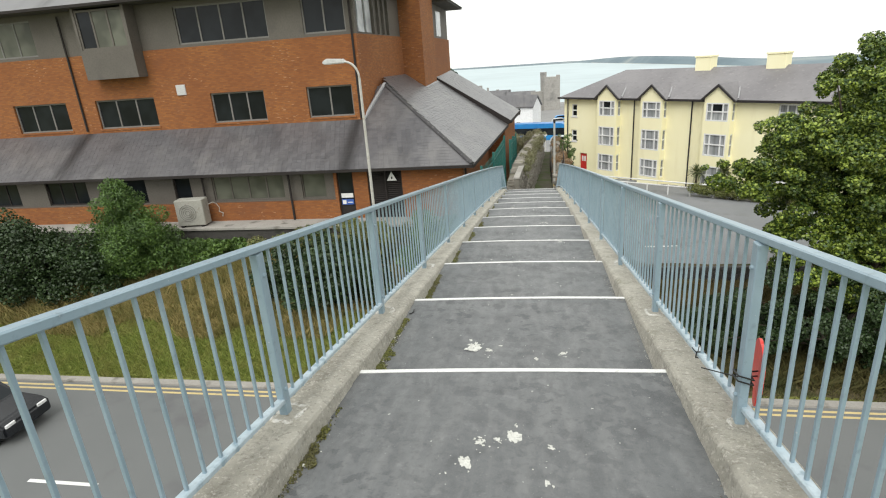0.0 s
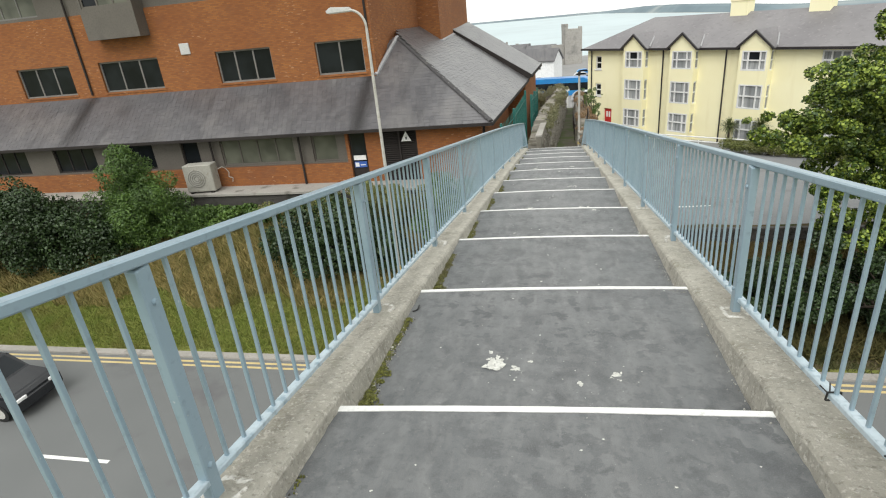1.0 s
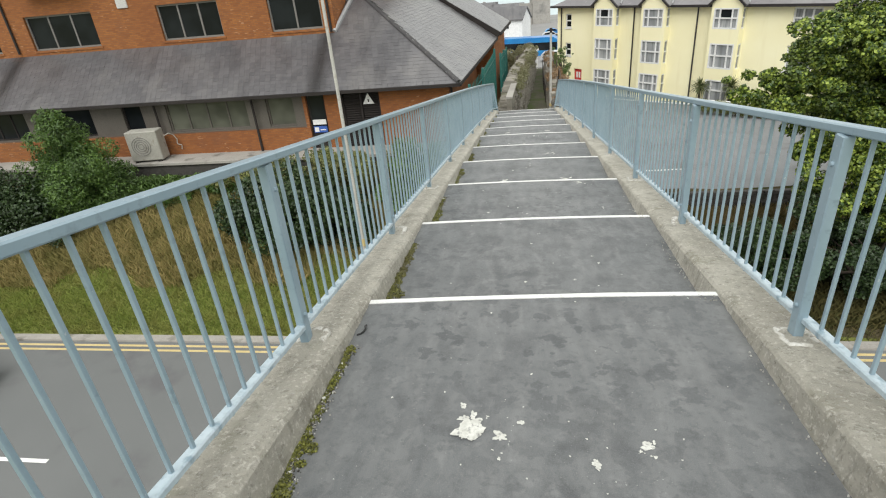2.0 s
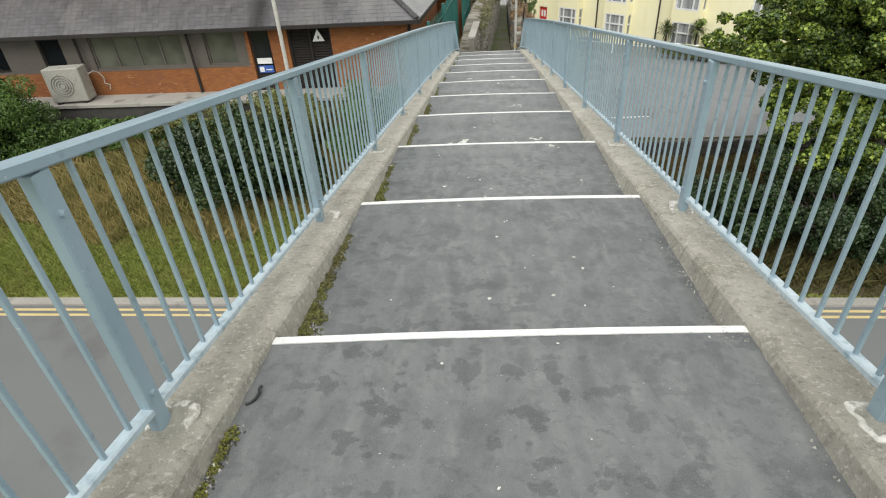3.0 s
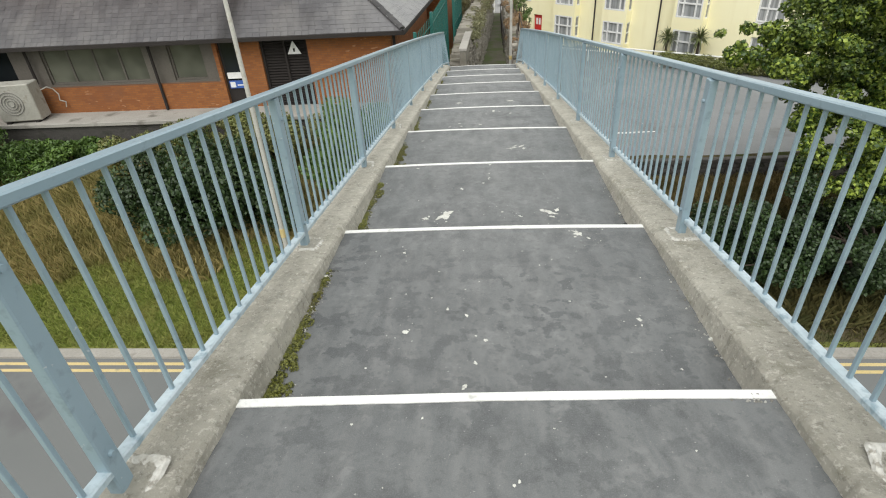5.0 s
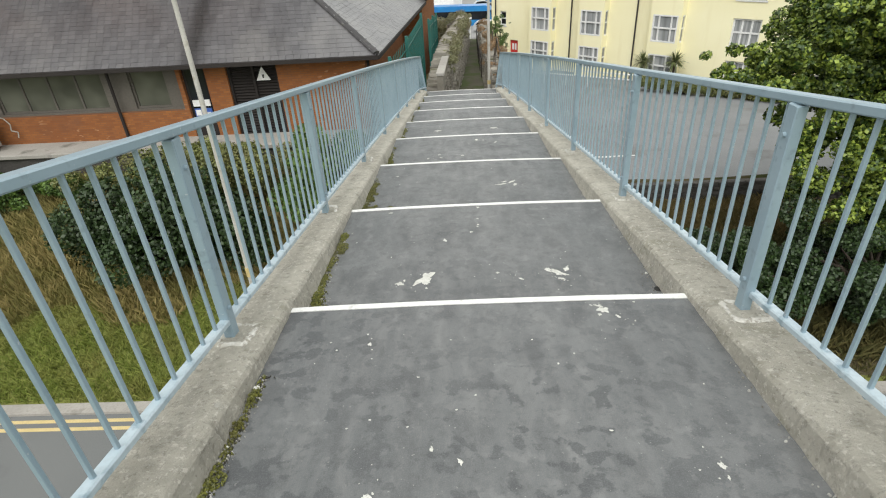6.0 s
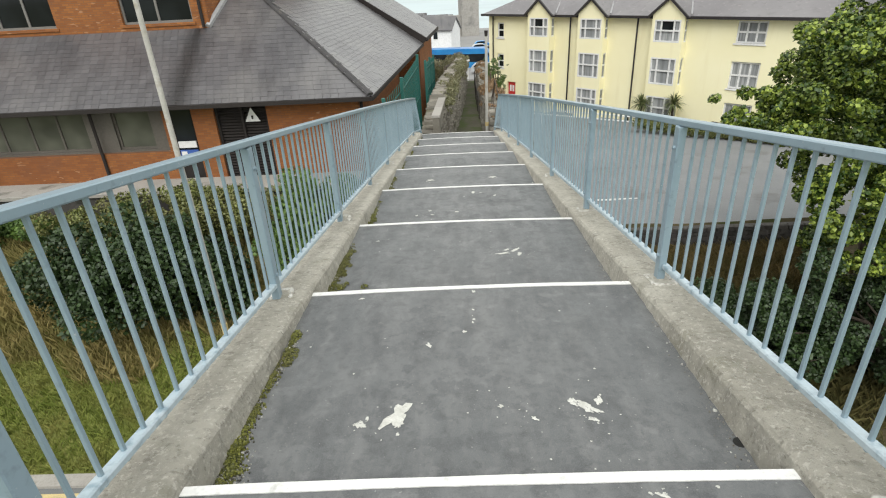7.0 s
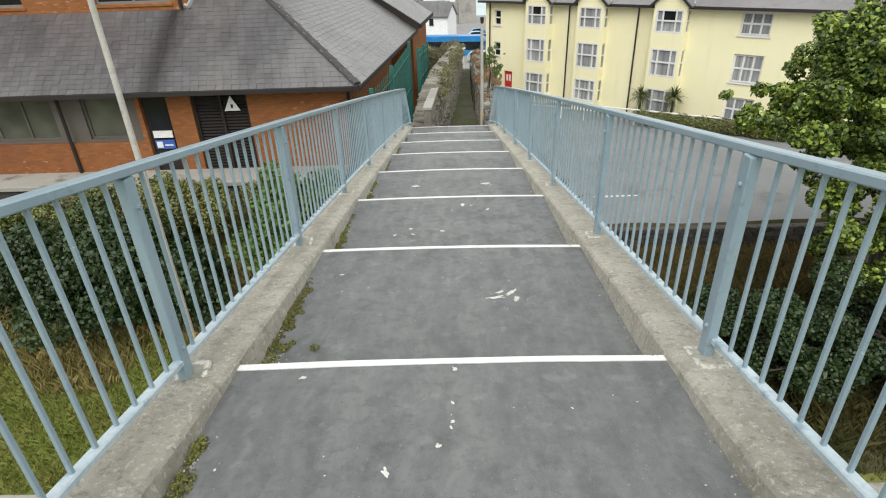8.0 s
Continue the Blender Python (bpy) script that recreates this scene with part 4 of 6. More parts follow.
prism(bm, [(-1.50, 38.62, over(-1.50, 0.02)), (-7.2, 38.62, over(-7.2, 0.02)), (-7.2, 38.62, over(-7.2, -0.62)), (-1.95, 38.62, over(-1.95, -0.62)), (-1.62, 38.62, over(-1.62, -0.28))], (0, 0.155, 0))
prism(bm, [(-1.62, 38.78, -2.80), (-1.46, 38.78, -2.80), (-1.46, 38.78, -2.60), (-1.62, 38.78, -2.60)], (0.47, 7.5, 0))
opart("barge_board", bm, M["dark_trim"], "dark barge board and gutter, deepened to stand in for shade below")
bm = bmesh.new()
prism(bm, [(-1.98, 38.9, -9.0), (-1.98, 38.9, -2.75), (-7.0, 38.9, -2.75), (-7.0, 38.9, -9.0)], (0.46, 7.3, 0))
opart("lower_wall", bm, M["brick"])

# air conditioner on the terrace
M["ac"] = grainy("stained_cream_metal", (0.34, 0.33, 0.29), (0.43, 0.42, 0.38), 1.5, 15, 0.6, (0.24, 0.22, 0.18), 3)
ac = thing("air_conditioner", (-17.3, 23.25, -5.46), "white boxed outdoor air conditioning unit on the terrace", "air conditioner", turn=8)
part("casing", boxes((-0.72, 0.72, -0.35, 0.35, 0.08, 1.42), bevel=0.03), M["ac"], ac)
for fx in (-0.6, 0.45):
    part("foot", boxes((fx, fx + 0.15, -0.35, 0.35, 0, 0.08)), M["dark_trim"], ac)
for r in (0.12, 0.22, 0.32, 0.42):
    seg = 24
    bm = bmesh.new()
    for i in range(seg):
        a0, a1 = 2 * math.pi * i / seg, 2 * math.pi * (i + 1) / seg
        tube(bm, (-0.1 + r * math.cos(a0), -0.37, 0.75 + r * math.sin(a0)), (-0.1 + r * math.cos(a1), -0.37, 0.75 + r * math.sin(a1)), 0.012, n=4)
    part("grille_ring", bm, M["frame_grey"], ac, "grey round fan grille ring")
bm = bmesh.new()
pts = [(0.80, 0.10, 1.05), (0.98, 0.30, 1.12), (1.10, 0.42, 1.0), (1.22, 0.44, 0.78), (1.16, 0.45, 0.55), (1.36, 0.45, 0.48), (1.30, 0.45, 0.28)]
for a, b in zip(pts, pts[1:]):
    tube(bm, a, b, 0.02, n=7)
part("pipe", bm, M["ac"], ac, "white insulated pipe bent down the wall")
structure("terrace", boxes((-46, -3.3, 22.70, 24.02, -5.60, -5.46), bevel=0.015), M["concrete"], "grey concrete terrace slab along the brick wall", "terrace")
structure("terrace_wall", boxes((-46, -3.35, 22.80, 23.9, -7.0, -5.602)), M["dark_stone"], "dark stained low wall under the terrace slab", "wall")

# ---- yellow house ----
HB = Vector((3.29, 58.94, -10.4))
house = thing("apartment_house", HB, "cream yellow three-storey house with slate roof and bay windows", "house", turn=-46.0)
EAVE = 7.70
BAYS = [5.0, 9.9, 15.95]
W4 = 21.35
rows_z = [(0.75, 2.38), (3.22, 5.04), (6.06, 7.50)]
LEN = 36.0
flat = [(1.0, 1.75, 3.2, 4.4), (1.0, 1.75, 5.75, 7.0)]
for z0, z1 in rows_z:
    flat += [(W4, W4 + 1.8, z0 + 0.05, z1 - 0.05), (W4 + 5.2, W4 + 6.4, z0 + 0.05, z1 - 0.3)]
bm = bmesh.new()
holed(bm, 0, LEN, -0.6, EAVE, flat + [(2.2, 3.15, 0.0, 2.05)], lambda u, z, d: (u, 0.35 * d, z))
part("wall", bm, M["yellow_wall"], house, "cream yellow rendered wall")
for q in ((0, 0.35, 0.352, 7.648, -0.6, EAVE), (LEN - 0.35, LEN, 0.352, 7.648, -0.6, EAVE), (0, LEN, 7.65, 8.0, -0.6, EAVE)):
    part("wall", boxes(q), M["yellow_wall"], house)
for a, b, c, d in flat:
    window(house, a, b, c, d, 0.10, 3 if b - a > 1.5 else 1, M["white_pvc"], M["net_glass"] if b - a > 1.5 else M["glass"], 0.11, transom=c + (d - c) * 0.5, sill=M["white_pvc"])
for bx in BAYS:
    bay = thing("bay", (bx, 0, 0), "", "")
    bay.parent = house
    w = 2.25
    bm = bmesh.new()
    hol = [(0.2, w - 0.2, z0, z1) for z0, z1 in rows_z]
    holed(bm, 0, w, -0.6, EAVE + 0.2, hol, lambda u, z, d: (u, -0.75 + 0.2 * d, z))
    for xx in (0, w - 0.2):
        holed(bm, -0.55, 0, -0.6, EAVE + 0.2, [(-0.5, -0.08, z0, z1) for z0, z1 in rows_z], lambda u, z, d: (xx + 0.2 * d, u, z))
    prism(bm, [(0, -0.75, EAVE + 0.2), (w, -0.75, EAVE + 0.2), (w / 2, -0.75, EAVE + 1.15)], (0, 0.9, 0))
    part("bay_wall", bm, M["yellow_wall"], bay)
    for i, (z0, z1) in enumerate(rows_z):
        bm = bmesh.new()
        br = 0.095
        box(bm, 0.2, w - 0.2, -0.757, -0.60, z0, z0 + br)
        box(bm, 0.2, w - 0.2, -0.757, -0.60, z1 - br, z1)
        zm = z0 + (z1 - z0) * 0.52
        box(bm, 0.2, w - 0.2, -0.752, -0.61, zm - br / 2, zm + br / 2)
        for fx in (0.2, 0.62, w - 0.62 - br, w - 0.2 - br):
            box(bm, fx, fx + br, -0.754, -0.605, z0 + br, z1 - br)
        for xx in (0.04, w - 0.14):
            box(bm, xx, xx + 0.1, -0.5, -0.08, z0, z0 + br)
            box(bm, xx, xx + 0.1, -0.5, -0.08, z1 - br, z1)
            box(bm, xx, xx + 0.1, -0.5, -0.08, zm - 0.05, zm + 0.05)
        part("window_frame", bm, M["white_pvc"], bay)
        part("pane", boxes((0.3, w - 0.3, -0.66, -0.645, z0 + 0.05, zm)), M["net_glass"], bay, "net curtains behind glass")
        for ga, gb in ((0.3, 0.67), (0.67, w - 0.67), (w - 0.67, w - 0.3)):
            dark = i == 2 and ga == 0.67 and bx != BAYS[1]
            part("pane", boxes((ga, gb, -0.66, -0.645, zm, z1 - 0.05)), M["glass"] if dark else M["net_glass"], bay)
        for gx in (0.09, w - 0.11):
            part("pane", boxes((gx, gx + 0.02, -0.5, -0.08, z0 + 0.05, z1 - 0.05)), M["net_glass"], bay)
    bm = bmesh.new()
    e, h = EAVE + 0.10, EAVE + 1.28
    for s in (-1, 1):
        c = w / 2
        prism(bm, [(c, -0.95, h), (c + s * (w / 2 + 0.28), -0.95, e - 0.05), (c + s * (w / 2 + 0.28), -0.95, e - 0.22), (c, -0.95, h - 0.2)], (0, 0.16, 0))
    part("barge_board", bm, M["gutter"], bay, "dark gable boards")
    bm = bmesh.new()
    for s in (-1, 1):
        c = w / 2
        prism(bm, [(c, -0.79, h), (c + s * (w / 2 + 0.28), -0.79, e - 0.05), (c + s * (w / 2 + 0.28), -0.79, e - 0.15), (c, -0.79, h - 0.1)], (0, 3.0, 0))
    part("gable_roof", bm, M["house_slate"], bay)
    part("valley", tube(bmesh.new(), (w + 0.25, -0.35, e + 0.02), (w / 2 + 0.1, 2.3, h + 0.0), 0.07, n=6), M["lead"], bay, "pale lead valley")
bm = bmesh.new()
R, RZ = 4.0, EAVE + 2.35
v = [bm.verts.new(p) for p in [(-0.4, -0.4, EAVE), (LEN + 0.4, -0.4, EAVE), (LEN + 0.4, 8.4, EAVE), (-0.4, 8.4, EAVE), (4.6, R, RZ), (LEN - 4.6, R, RZ)]]
for f in ((0, 1, 5, 4), (1, 2, 5), (2, 3, 4, 5), (3, 0, 4), (0, 3, 2, 1)):
    bm.faces.new([v[i] for i in f])
bmesh.ops.recalc_face_normals(bm, faces=bm.faces)
part("roof", bm, M["house_slate"], house, "grey slate hipped roof")
part("gutter", boxes((-0.5, LEN + 0.5, -0.52, -0.38, EAVE - 0.16, EAVE + 0.02), (-0.5, -0.36, -0.4, 8.4, EAVE - 0.16, EAVE + 0.02)), M["gutter"], house)
for cx in (12.3, 18.4):
    part("chimney", boxes((cx, cx + 1.45, R - 0.5, R + 0.5, RZ - 0.6, RZ + 0.85), (cx - 0.06, cx + 1.51, R - 0.56, R + 0.56, RZ + 0.85, RZ + 1.0), bevel=0.02), M["yellow_wall"], house, "cream yellow chimney stack")
for px in (0.55, 8.75, 14.5):
    part("downpipe", tube(bmesh.new(), (px, -0.08, 0), (px, -0.08, EAVE - 0.1), 0.06), M["gutter"], house, "black downpipe")
hd = part("door", boxes((2.25, 3.1, 0.12, 0.18, 0, 2.0)), M["red_paint"], house, "red front door with white panes")
part("door_pane", boxes((2.42, 2.62, 0.10, 0.118, 1.2, 1.75), (2.72, 2.92, 0.10, 0.118, 1.2, 1.75)), M["white_pvc"], hd)

# ---- street lamps ----


def street_lamp(loc, height, arm, label):
    e = thing("street_lamp", loc, label, "street lamp", group="street lamps")
    part("base", tube(bmesh.new(), (0, 0, -0.3), (0, 0, 1.5), 0.085, n=12), M["galv"], e)
    part("pole", tube(bmesh.new(), (0, 0, 1.5), (0, 0, height - 0.55), 0.062, 0.042, 12), M["galv"], e, "weathered pale steel column")
    bm = bmesh.new()
    last = Vector((0, 0, height - 0.55))
    for i in range(1, 9):
        a = math.pi / 2 * i / 8
        p = Vector((arm * (1 - math.cos(a)) * 0.6, 0, height - 0.55 + 0.5 * math.sin(a)))
        tube(bm, last, p, 0.036, n=8)
        last = p
    part("arm", bm, M["galv"], e)
    bm = bmesh.new()
    s = 1 if arm > 0 else -1
    prism(bm, [(last.x - s * 0.05, -0.10, last.z - 0.04), (last.x + s * 0.62, -0.13, last.z - 0.05), (last.x + s * 0.70, -0.13, last.z + 0.02), (last.x + s * 0.55, -0.12, last.z + 0.13), (last.x, -0.09, last.z + 0.09)], (0, 0.26, 0))
    bmesh.ops.bevel(bm, geom=bm.edges[:], offset=0.025, segments=2, affect="EDGES")
    part("lantern", bm, M["soffit"], e, "pale grey lantern head")
    part("band", tube(bmesh.new(), (0, 0, 2.3), (0, 0, 2.55), 0.072, n=12), M["yellow_line"], e, "yellow sticker band")
    return e


street_lamp((-5.30, 16.0, -8.75), 10.75, -0.75, "tall pale steel street lamp on the grass bank")
pole = thing("lighting_column", (1.18, 27.5, -6.4), "slim galvanised column beside the alley steps", "lamp post")
part("pole", tube(bmesh.new(), (0, 0, -0.2), (0, 0, 4.75), 0.065, 0.05, 12), M["galv"], pole)
part("cap", tube(bmesh.new(), (0, 0, 4.75), (0, 0, 4.95), 0.05, 0.07, 12), M["dark_trim"], pole)
part("band", tube(bmesh.new(), (0, 0, 1.45), (0, 0, 1.6), 0.072, n=12), M["yellow_line"], pole)

# ---- trees and bushes ----
rng = random.Random(11)


def crown(cx, cy, cz, rx, ry, rz, n, r0, r1, low=-1.0, wild=0.38):
    out = []
    while len(out) < n:
        d = Vector((rng.gauss(0, 1), rng.gauss(0, 1), rng.gauss(0, 1))).normalized() * rng.uniform(0.45, 1.0)
        if d.z < low:
            continue
        k = 1 + wild * noise.noise(d * 2.3 + Vector((cx, cy, 0)))
        out.append((cx + d.x * rx * k, cy + d.y * ry * k, cz + d.z * rz * k, rng.uniform(r0, r1)))
    return out


big = crown(14.3, 20.6, -2.8, 6.2, 5.0, 4.1, 420, 0.16, 0.5, wild=0.2) + crown(15.6, 21, 0.6, 4.2, 4.0, 2.7, 150, 0.18, 0.5, wild=0.25) + crown(12.4, 20.4, -0.3, 2.4, 2.4, 1.5, 70, 0.15, 0.45)
big += crown(14.6, 20.8, -2.8, 4.6, 3.6, 3.0, 34, 0.9, 1.5, wild=0.1) + crown(15.8, 21, 0.4, 2.8, 2.8, 1.6, 14, 0.8, 1.3, wild=0.1) + crown(10.6, 19.8, -2.6, 1.6, 1.6, 1.3, 10, 0.7, 1.0)
big += crown(8.0, 19.2, -2.9, 1.9, 1.6, 0.7, 60, 0.12, 0.32) + crown(9.2, 19.4, -1.7, 1.4, 1.5, 0.8, 44, 0.14, 0.36) + crown(9.8, 18.6, -5.2, 1.8, 1.8, 1.8, 60, 0.2, 0.45) + crown(11.6, 18.2, -5.8, 2.2, 1.5, 1.8, 60, 0.22, 0.5)
plant("tree", (12.2, 20.5, -9.4), "full green broad-leaved tree beside the road", "tree", [((c[0], c[1], c[2]), 0.045) for c in big[:640:20]], clumps("crown", 350000, big, 0.125, M["leaf_tree"], 1, up=0.3, flat=0.75), 0.3)
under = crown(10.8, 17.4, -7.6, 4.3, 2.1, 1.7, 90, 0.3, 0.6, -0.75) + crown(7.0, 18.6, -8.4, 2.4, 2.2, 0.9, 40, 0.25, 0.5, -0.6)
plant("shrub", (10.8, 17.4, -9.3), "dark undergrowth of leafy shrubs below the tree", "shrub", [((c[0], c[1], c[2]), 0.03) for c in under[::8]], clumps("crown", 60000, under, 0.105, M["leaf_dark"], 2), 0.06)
hedge_c = crown(-8.6, 18.9, -6.3, 3.3, 1.6, 1.7, 70, 0.4, 0.75, -0.8)
plant("bush", (-8.6, 18.8, -8.2), "dark green bush on the grass bank below the offices", "bush", [((c[0], c[1], c[2]), 0.03) for c in hedge_c[::8]], clumps("crown", 26000, hedge_c, 0.13, M["leaf_dark"], 3), 0.06, "bank bushes")
b2 = crown(-4.4, 20.4, -5.7, 1.5, 1.6, 1.4, 30, 0.35, 0.6, -0.8)
plant("bush", (-4.6, 19.6, -7.8), "green bush with pale leaves beside the bridge end", "bush", [((c[0], c[1], c[2]), 0.03) for c in b2[::6]], clumps("crown", 10000, b2, 0.12, M["leaf_mid"], 4), 0.05, "bank bushes")
b6 = crown(-8.4, 21.3, -5.6, 4.6, 1.0, 0.75, 60, 0.3, 0.5, -0.8)
plant("bush", (-8.4, 21.3, -6.9), "olive green weeds along the terrace edge", "bush", [((c[0], c[1], c[2]), 0.02) for c in b6[::8]], clumps("crown", 20000, b6, 0.09, M["weeds"], 14), 0.04, "bank bushes")
b3 = [(-19.4 + rng.gauss(0, 1) * 1.2 * (1 - t), 20.8 + rng.gauss(0, 0.7), -6.9 + 4.2 * t, 0.5 + 0.5 * (1 - t)) for t in [i / 40 for i in range(41)]]
b3 += crown(-19.3, 20.8, -5.7, 2.9, 1.5, 1.7, 60, 0.45, 0.8) + crown(-16.6, 21.4, -6.5, 1.5, 0.9, 0.7, 24, 0.3, 0.5)
plant("bush", (-19.4, 20.8, -7.2), "tall feathery green bush in front of the offices", "bush", [((c[0], c[1], c[2]), 0.03) for c in b3[::6]], clumps("crown", 52000, b3, 0.13, M["leaf_bush"], 5, shape=(1.3, 0.4)), 0.07, "bank bushes")
b4 = crown(-24.4, 19.4, -6.1, 5.2, 2.2, 2.1, 130, 0.5, 0.9, -0.7)
plant("bush", (-25.5, 18.8, -8.0), "large dark bush on the bank", "bush", [((c[0], c[1], c[2]), 0.03) for c in b4[::8]], clumps("crown", 46000, b4, 0.14, M["leaf_dark"], 6), 0.07, "bank bushes")
b5 = crown(-15.2, 21.8, -6.35, 3.0, 0.8, 0.5, 40, 0.25, 0.42, -0.5)
plant("bush", (-15.2, 21.8, -6.8), "low trailing bramble below the terrace edge", "bush", [((c[0], c[1], c[2]), 0.02) for c in b5[::8]], clumps("crown", 10000, b5, 0.12, M["leaf_mid"], 7), 0.04, "bank bushes")
a1 = crown(2.8, 44, -6.2, 0.8, 1.2, 2.2, 110, 0.06, 0.2)
plant("young_tree", (2.9, 44, -9), "slender feathery young tree beside the alley", "tree", [((c[0], c[1], c[2]), 0.03) for c in a1[::4]], clumps("crown", 16000, a1, 0.055, M["leaf_mid"], 8, shape=(1.5, 0.4)), 0.06)


def tufts(name, n, area, height, width, material, label, seed, lean=0.5, keep=None):
    r = np.random.default_rng(seed)
    vs, fs = [], []
    x0, x1, y0, y1 = area
    for i in range(n):
        x, y = r.uniform(x0, x1), r.uniform(y0, y1)
        if keep and not keep(x, y):
            continue
        z = ground_z(x, y)
        h = height * r.uniform(0.4, 1.2)
        a = r.uniform(0, 6.283)
        dx, dy = math.cos(a) * width, math.sin(a) * width
        lx, ly = r.normal() * lean * h, r.normal() * lean * h
        o = len(vs)
        vs += [(x - dx, y - dy, z - 0.03), (x + dx, y + dy, z - 0.03), (x + lx * 0.4, y + ly * 0.4, z + h * 0.6), (x + lx, y + ly, z + h)]
        fs += [(o, o + 1, o + 2), (o, o + 2, o + 3), (o + 1, o + 3, o + 2)]
    return tagged(new(name, raw(name, vs, fs, material)), label, "grass", "", "stuff")


def dry_spot(x, y):
    return noise.noise((x * 0.35, y * 0.5, 2)) > -0.25 + 0.5 * (17.9 - y)


tufts("dry_grass", 120000, (-30, -3.5, 16.8, 22.7), 0.36, 0.008, M["dry"], "tall dry straw-coloured grass on the bank", 21, lean=0.3, keep=dry_spot)
tufts("dry_grass", 16000, (3.5, 14, 22.0, 25.8), 0.4, 0.009, M["brown_grass"], "dry brown grass below the car park wall", 22)
tufts("rank_grass", 26000, (2.5, 14, 15.2, 22.5), 0.4, 0.010, M["shade_grass"], "rank grass, its colour darkened for the tree's shade", 25)
tufts("grass", 90000, (-26, -1, 14.5, 21.5), 0.17, 0.012, M["blade"], "short green verge grass", 23)
tufts("grass", 9000, (1, 14, 14.5, 18.0), 0.2, 0.009, M["shade_grass"], "rough verge grass by the road, darkened for the tree's shade", 24)

# ---- car park side ----
lotwall = tagged(new("retaining_wall"), "dark rubble stone retaining wall below the car park", "wall", "", "structure")
part("core", boxes((4.6, 30, 26.0, 26.45, -10.3, -9.14)), M["dark_stone"], lotwall)
rng = random.Random(8)
stone_me = []
for i in range(5):
    bm = bmesh.new()
    bmesh.ops.create_cube(bm, size=1)
    bmesh.ops.bevel(bm, geom=bm.edges[:], offset=0.12, segments=1, affect="EDGES")
    for c in bm.verts:
        c.co += Vector((rng.uniform(-0.08, 0.08), rng.uniform(-0.08, 0.08), rng.uniform(-0.08, 0.08)))
    stone_me.append(mesh_of(bm, M["dark_stone"], "stone"))
lot_stones = []
for row in range(5):
    x = 4.6
    while x < 17.5:
        w = rng.uniform(0.22, 0.5)
        lot_stones.append((rng.choice(stone_me), (x + w / 2, 25.98, -10.0 + row * 0.2 + 0.1), (w, 0.22, 0.2)))
        x += w
rail = thing("low_fence", (0, 0, 0), "low white railing beside the house forecourt", "fence")
fa, fb = Vector((5.2, 49.5, -10.0)), Vector((17.0, 41.2, -9.8))
for h in (0.55, 0.9):
    part("rail", tube(bmesh.new(), fa + Vector((0, 0, h)), fb + Vector((0, 0, h)), 0.05, n=6), M["white_pvc"], rail)
bm = tube(bmesh.new(), (0, 0, 0), (0, 0, 0.95), 0.05, n=6)
fpost = mesh_of(bm, M["white_pvc"], "post")
for i in range(9):
    p = fa.lerp(fb, i / 8)
    piece("post", fpost, rail, (p.x, p.y, ground_z(p.x, p.y) - 0.1))
hc = []
for i in range(60):
    t = i / 59
    hc.append((12.8 + 9.5 * t, 44.2 - 7.0 * t, -9.35 + 0.1 * math.sin(i), 0.55))
plant("hedge", (15, 42.8, -10), "clipped dark green hedge along the forecourt", "hedge", [((hc[i][0], hc[i][1], hc[i][2]), 0.02) for i in range(0, 60, 6)], clumps("crown", 26000, hc, 0.10, M["weeds"], 9), 0.03)


def palm(loc, h, label):
    e = thing("cabbage_palm", loc, label, "palm", group="cabbage palms")
    part("trunk", tube(bmesh.new(), (0, 0, -0.2), (0, 0, h), 0.11, 0.08, 8), M["bark"], e)
    r = np.random.default_rng(int(h * 100))
    vs, fs = [], []
    for i in range(150):
        d = Vector((r.normal(), r.normal(), r.normal() * 0.8 + 0.35)).normalized()
        s = d.cross(Vector((0, 0, 1))).normalized() * 0.035
        o = len(vs)
        L = r.uniform(0.7, 1.1)
        p0, p1, p2 = Vector((0, 0, h)), Vector((0, 0, h)) + d * L * 0.6, Vector((0, 0, h - 0.18)) + d * L
        vs += [p0 - s * 0.6, p0 + s * 0.6, p1 + s, p1 - s, p2]
        fs += [(o, o + 1, o + 2, o + 3), (o + 3, o + 2, o + 4)]
    c = new("crown", raw("crown", vs, fs, M["leaf_palm"]))
    c.parent = e
    return e


palm((13.6, 46.6, -10.2), 1.7, "spiky cabbage palm against the yellow house wall")
palm((15.3, 45.0, -10.2), 1.9, "spiky cabbage palm beside the hedge")
lotmark = thing("bay_marking", (0, 0, 0), "faded white parking bay line", "road marking", kind="structure")
part("line", boxes((6.4, 8.4, 29.95, 30.03, ground_z(7.4, 30) - 0.1, ground_z(7.4, 30) + 0.05)), M["white_line"], lotmark)

# ---- alley below the bridge end ----
PATH_WEST = [(22, -0.45), (33, -0.2), (42, 0.48), (58, 1.12)]
PATH_EAST = [(22, 1.15), (33, 1.46), (42, 1.52), (58, 1.98)]
bm = bmesh.new()
rows = []
for i in range(35):
    y = 22.2 + i
    z = along(ALLEY, y) + 0.12
    xa, xb = along(PATH_WEST, y), along(PATH_EAST, y)
    rows.append([bm.verts.new((xa, y, z)), bm.verts.new((xb, y, z)), bm.verts.new((xb, y, z - 0.3)), bm.verts.new((xa, y, z - 0.3))])
for a, b in zip(rows, rows[1:]):
    for j in range(4):
        bm.faces.new((a[j], a[(j + 1) % 4], b[(j + 1) % 4], b[j]))
bmesh.ops.recalc_face_normals(bm, faces=bm.faces)
M["mossy"] = grainy("mossy_path", (0.072, 0.066, 0.046), (0.105, 0.096, 0.068), 0.8, 12, 0.95, (0.055, 0.075, 0.02), 1.1, (0.45, 0.58))
structure("path", bm, M["mossy"], "narrow sloping alley path between old walls", "path")
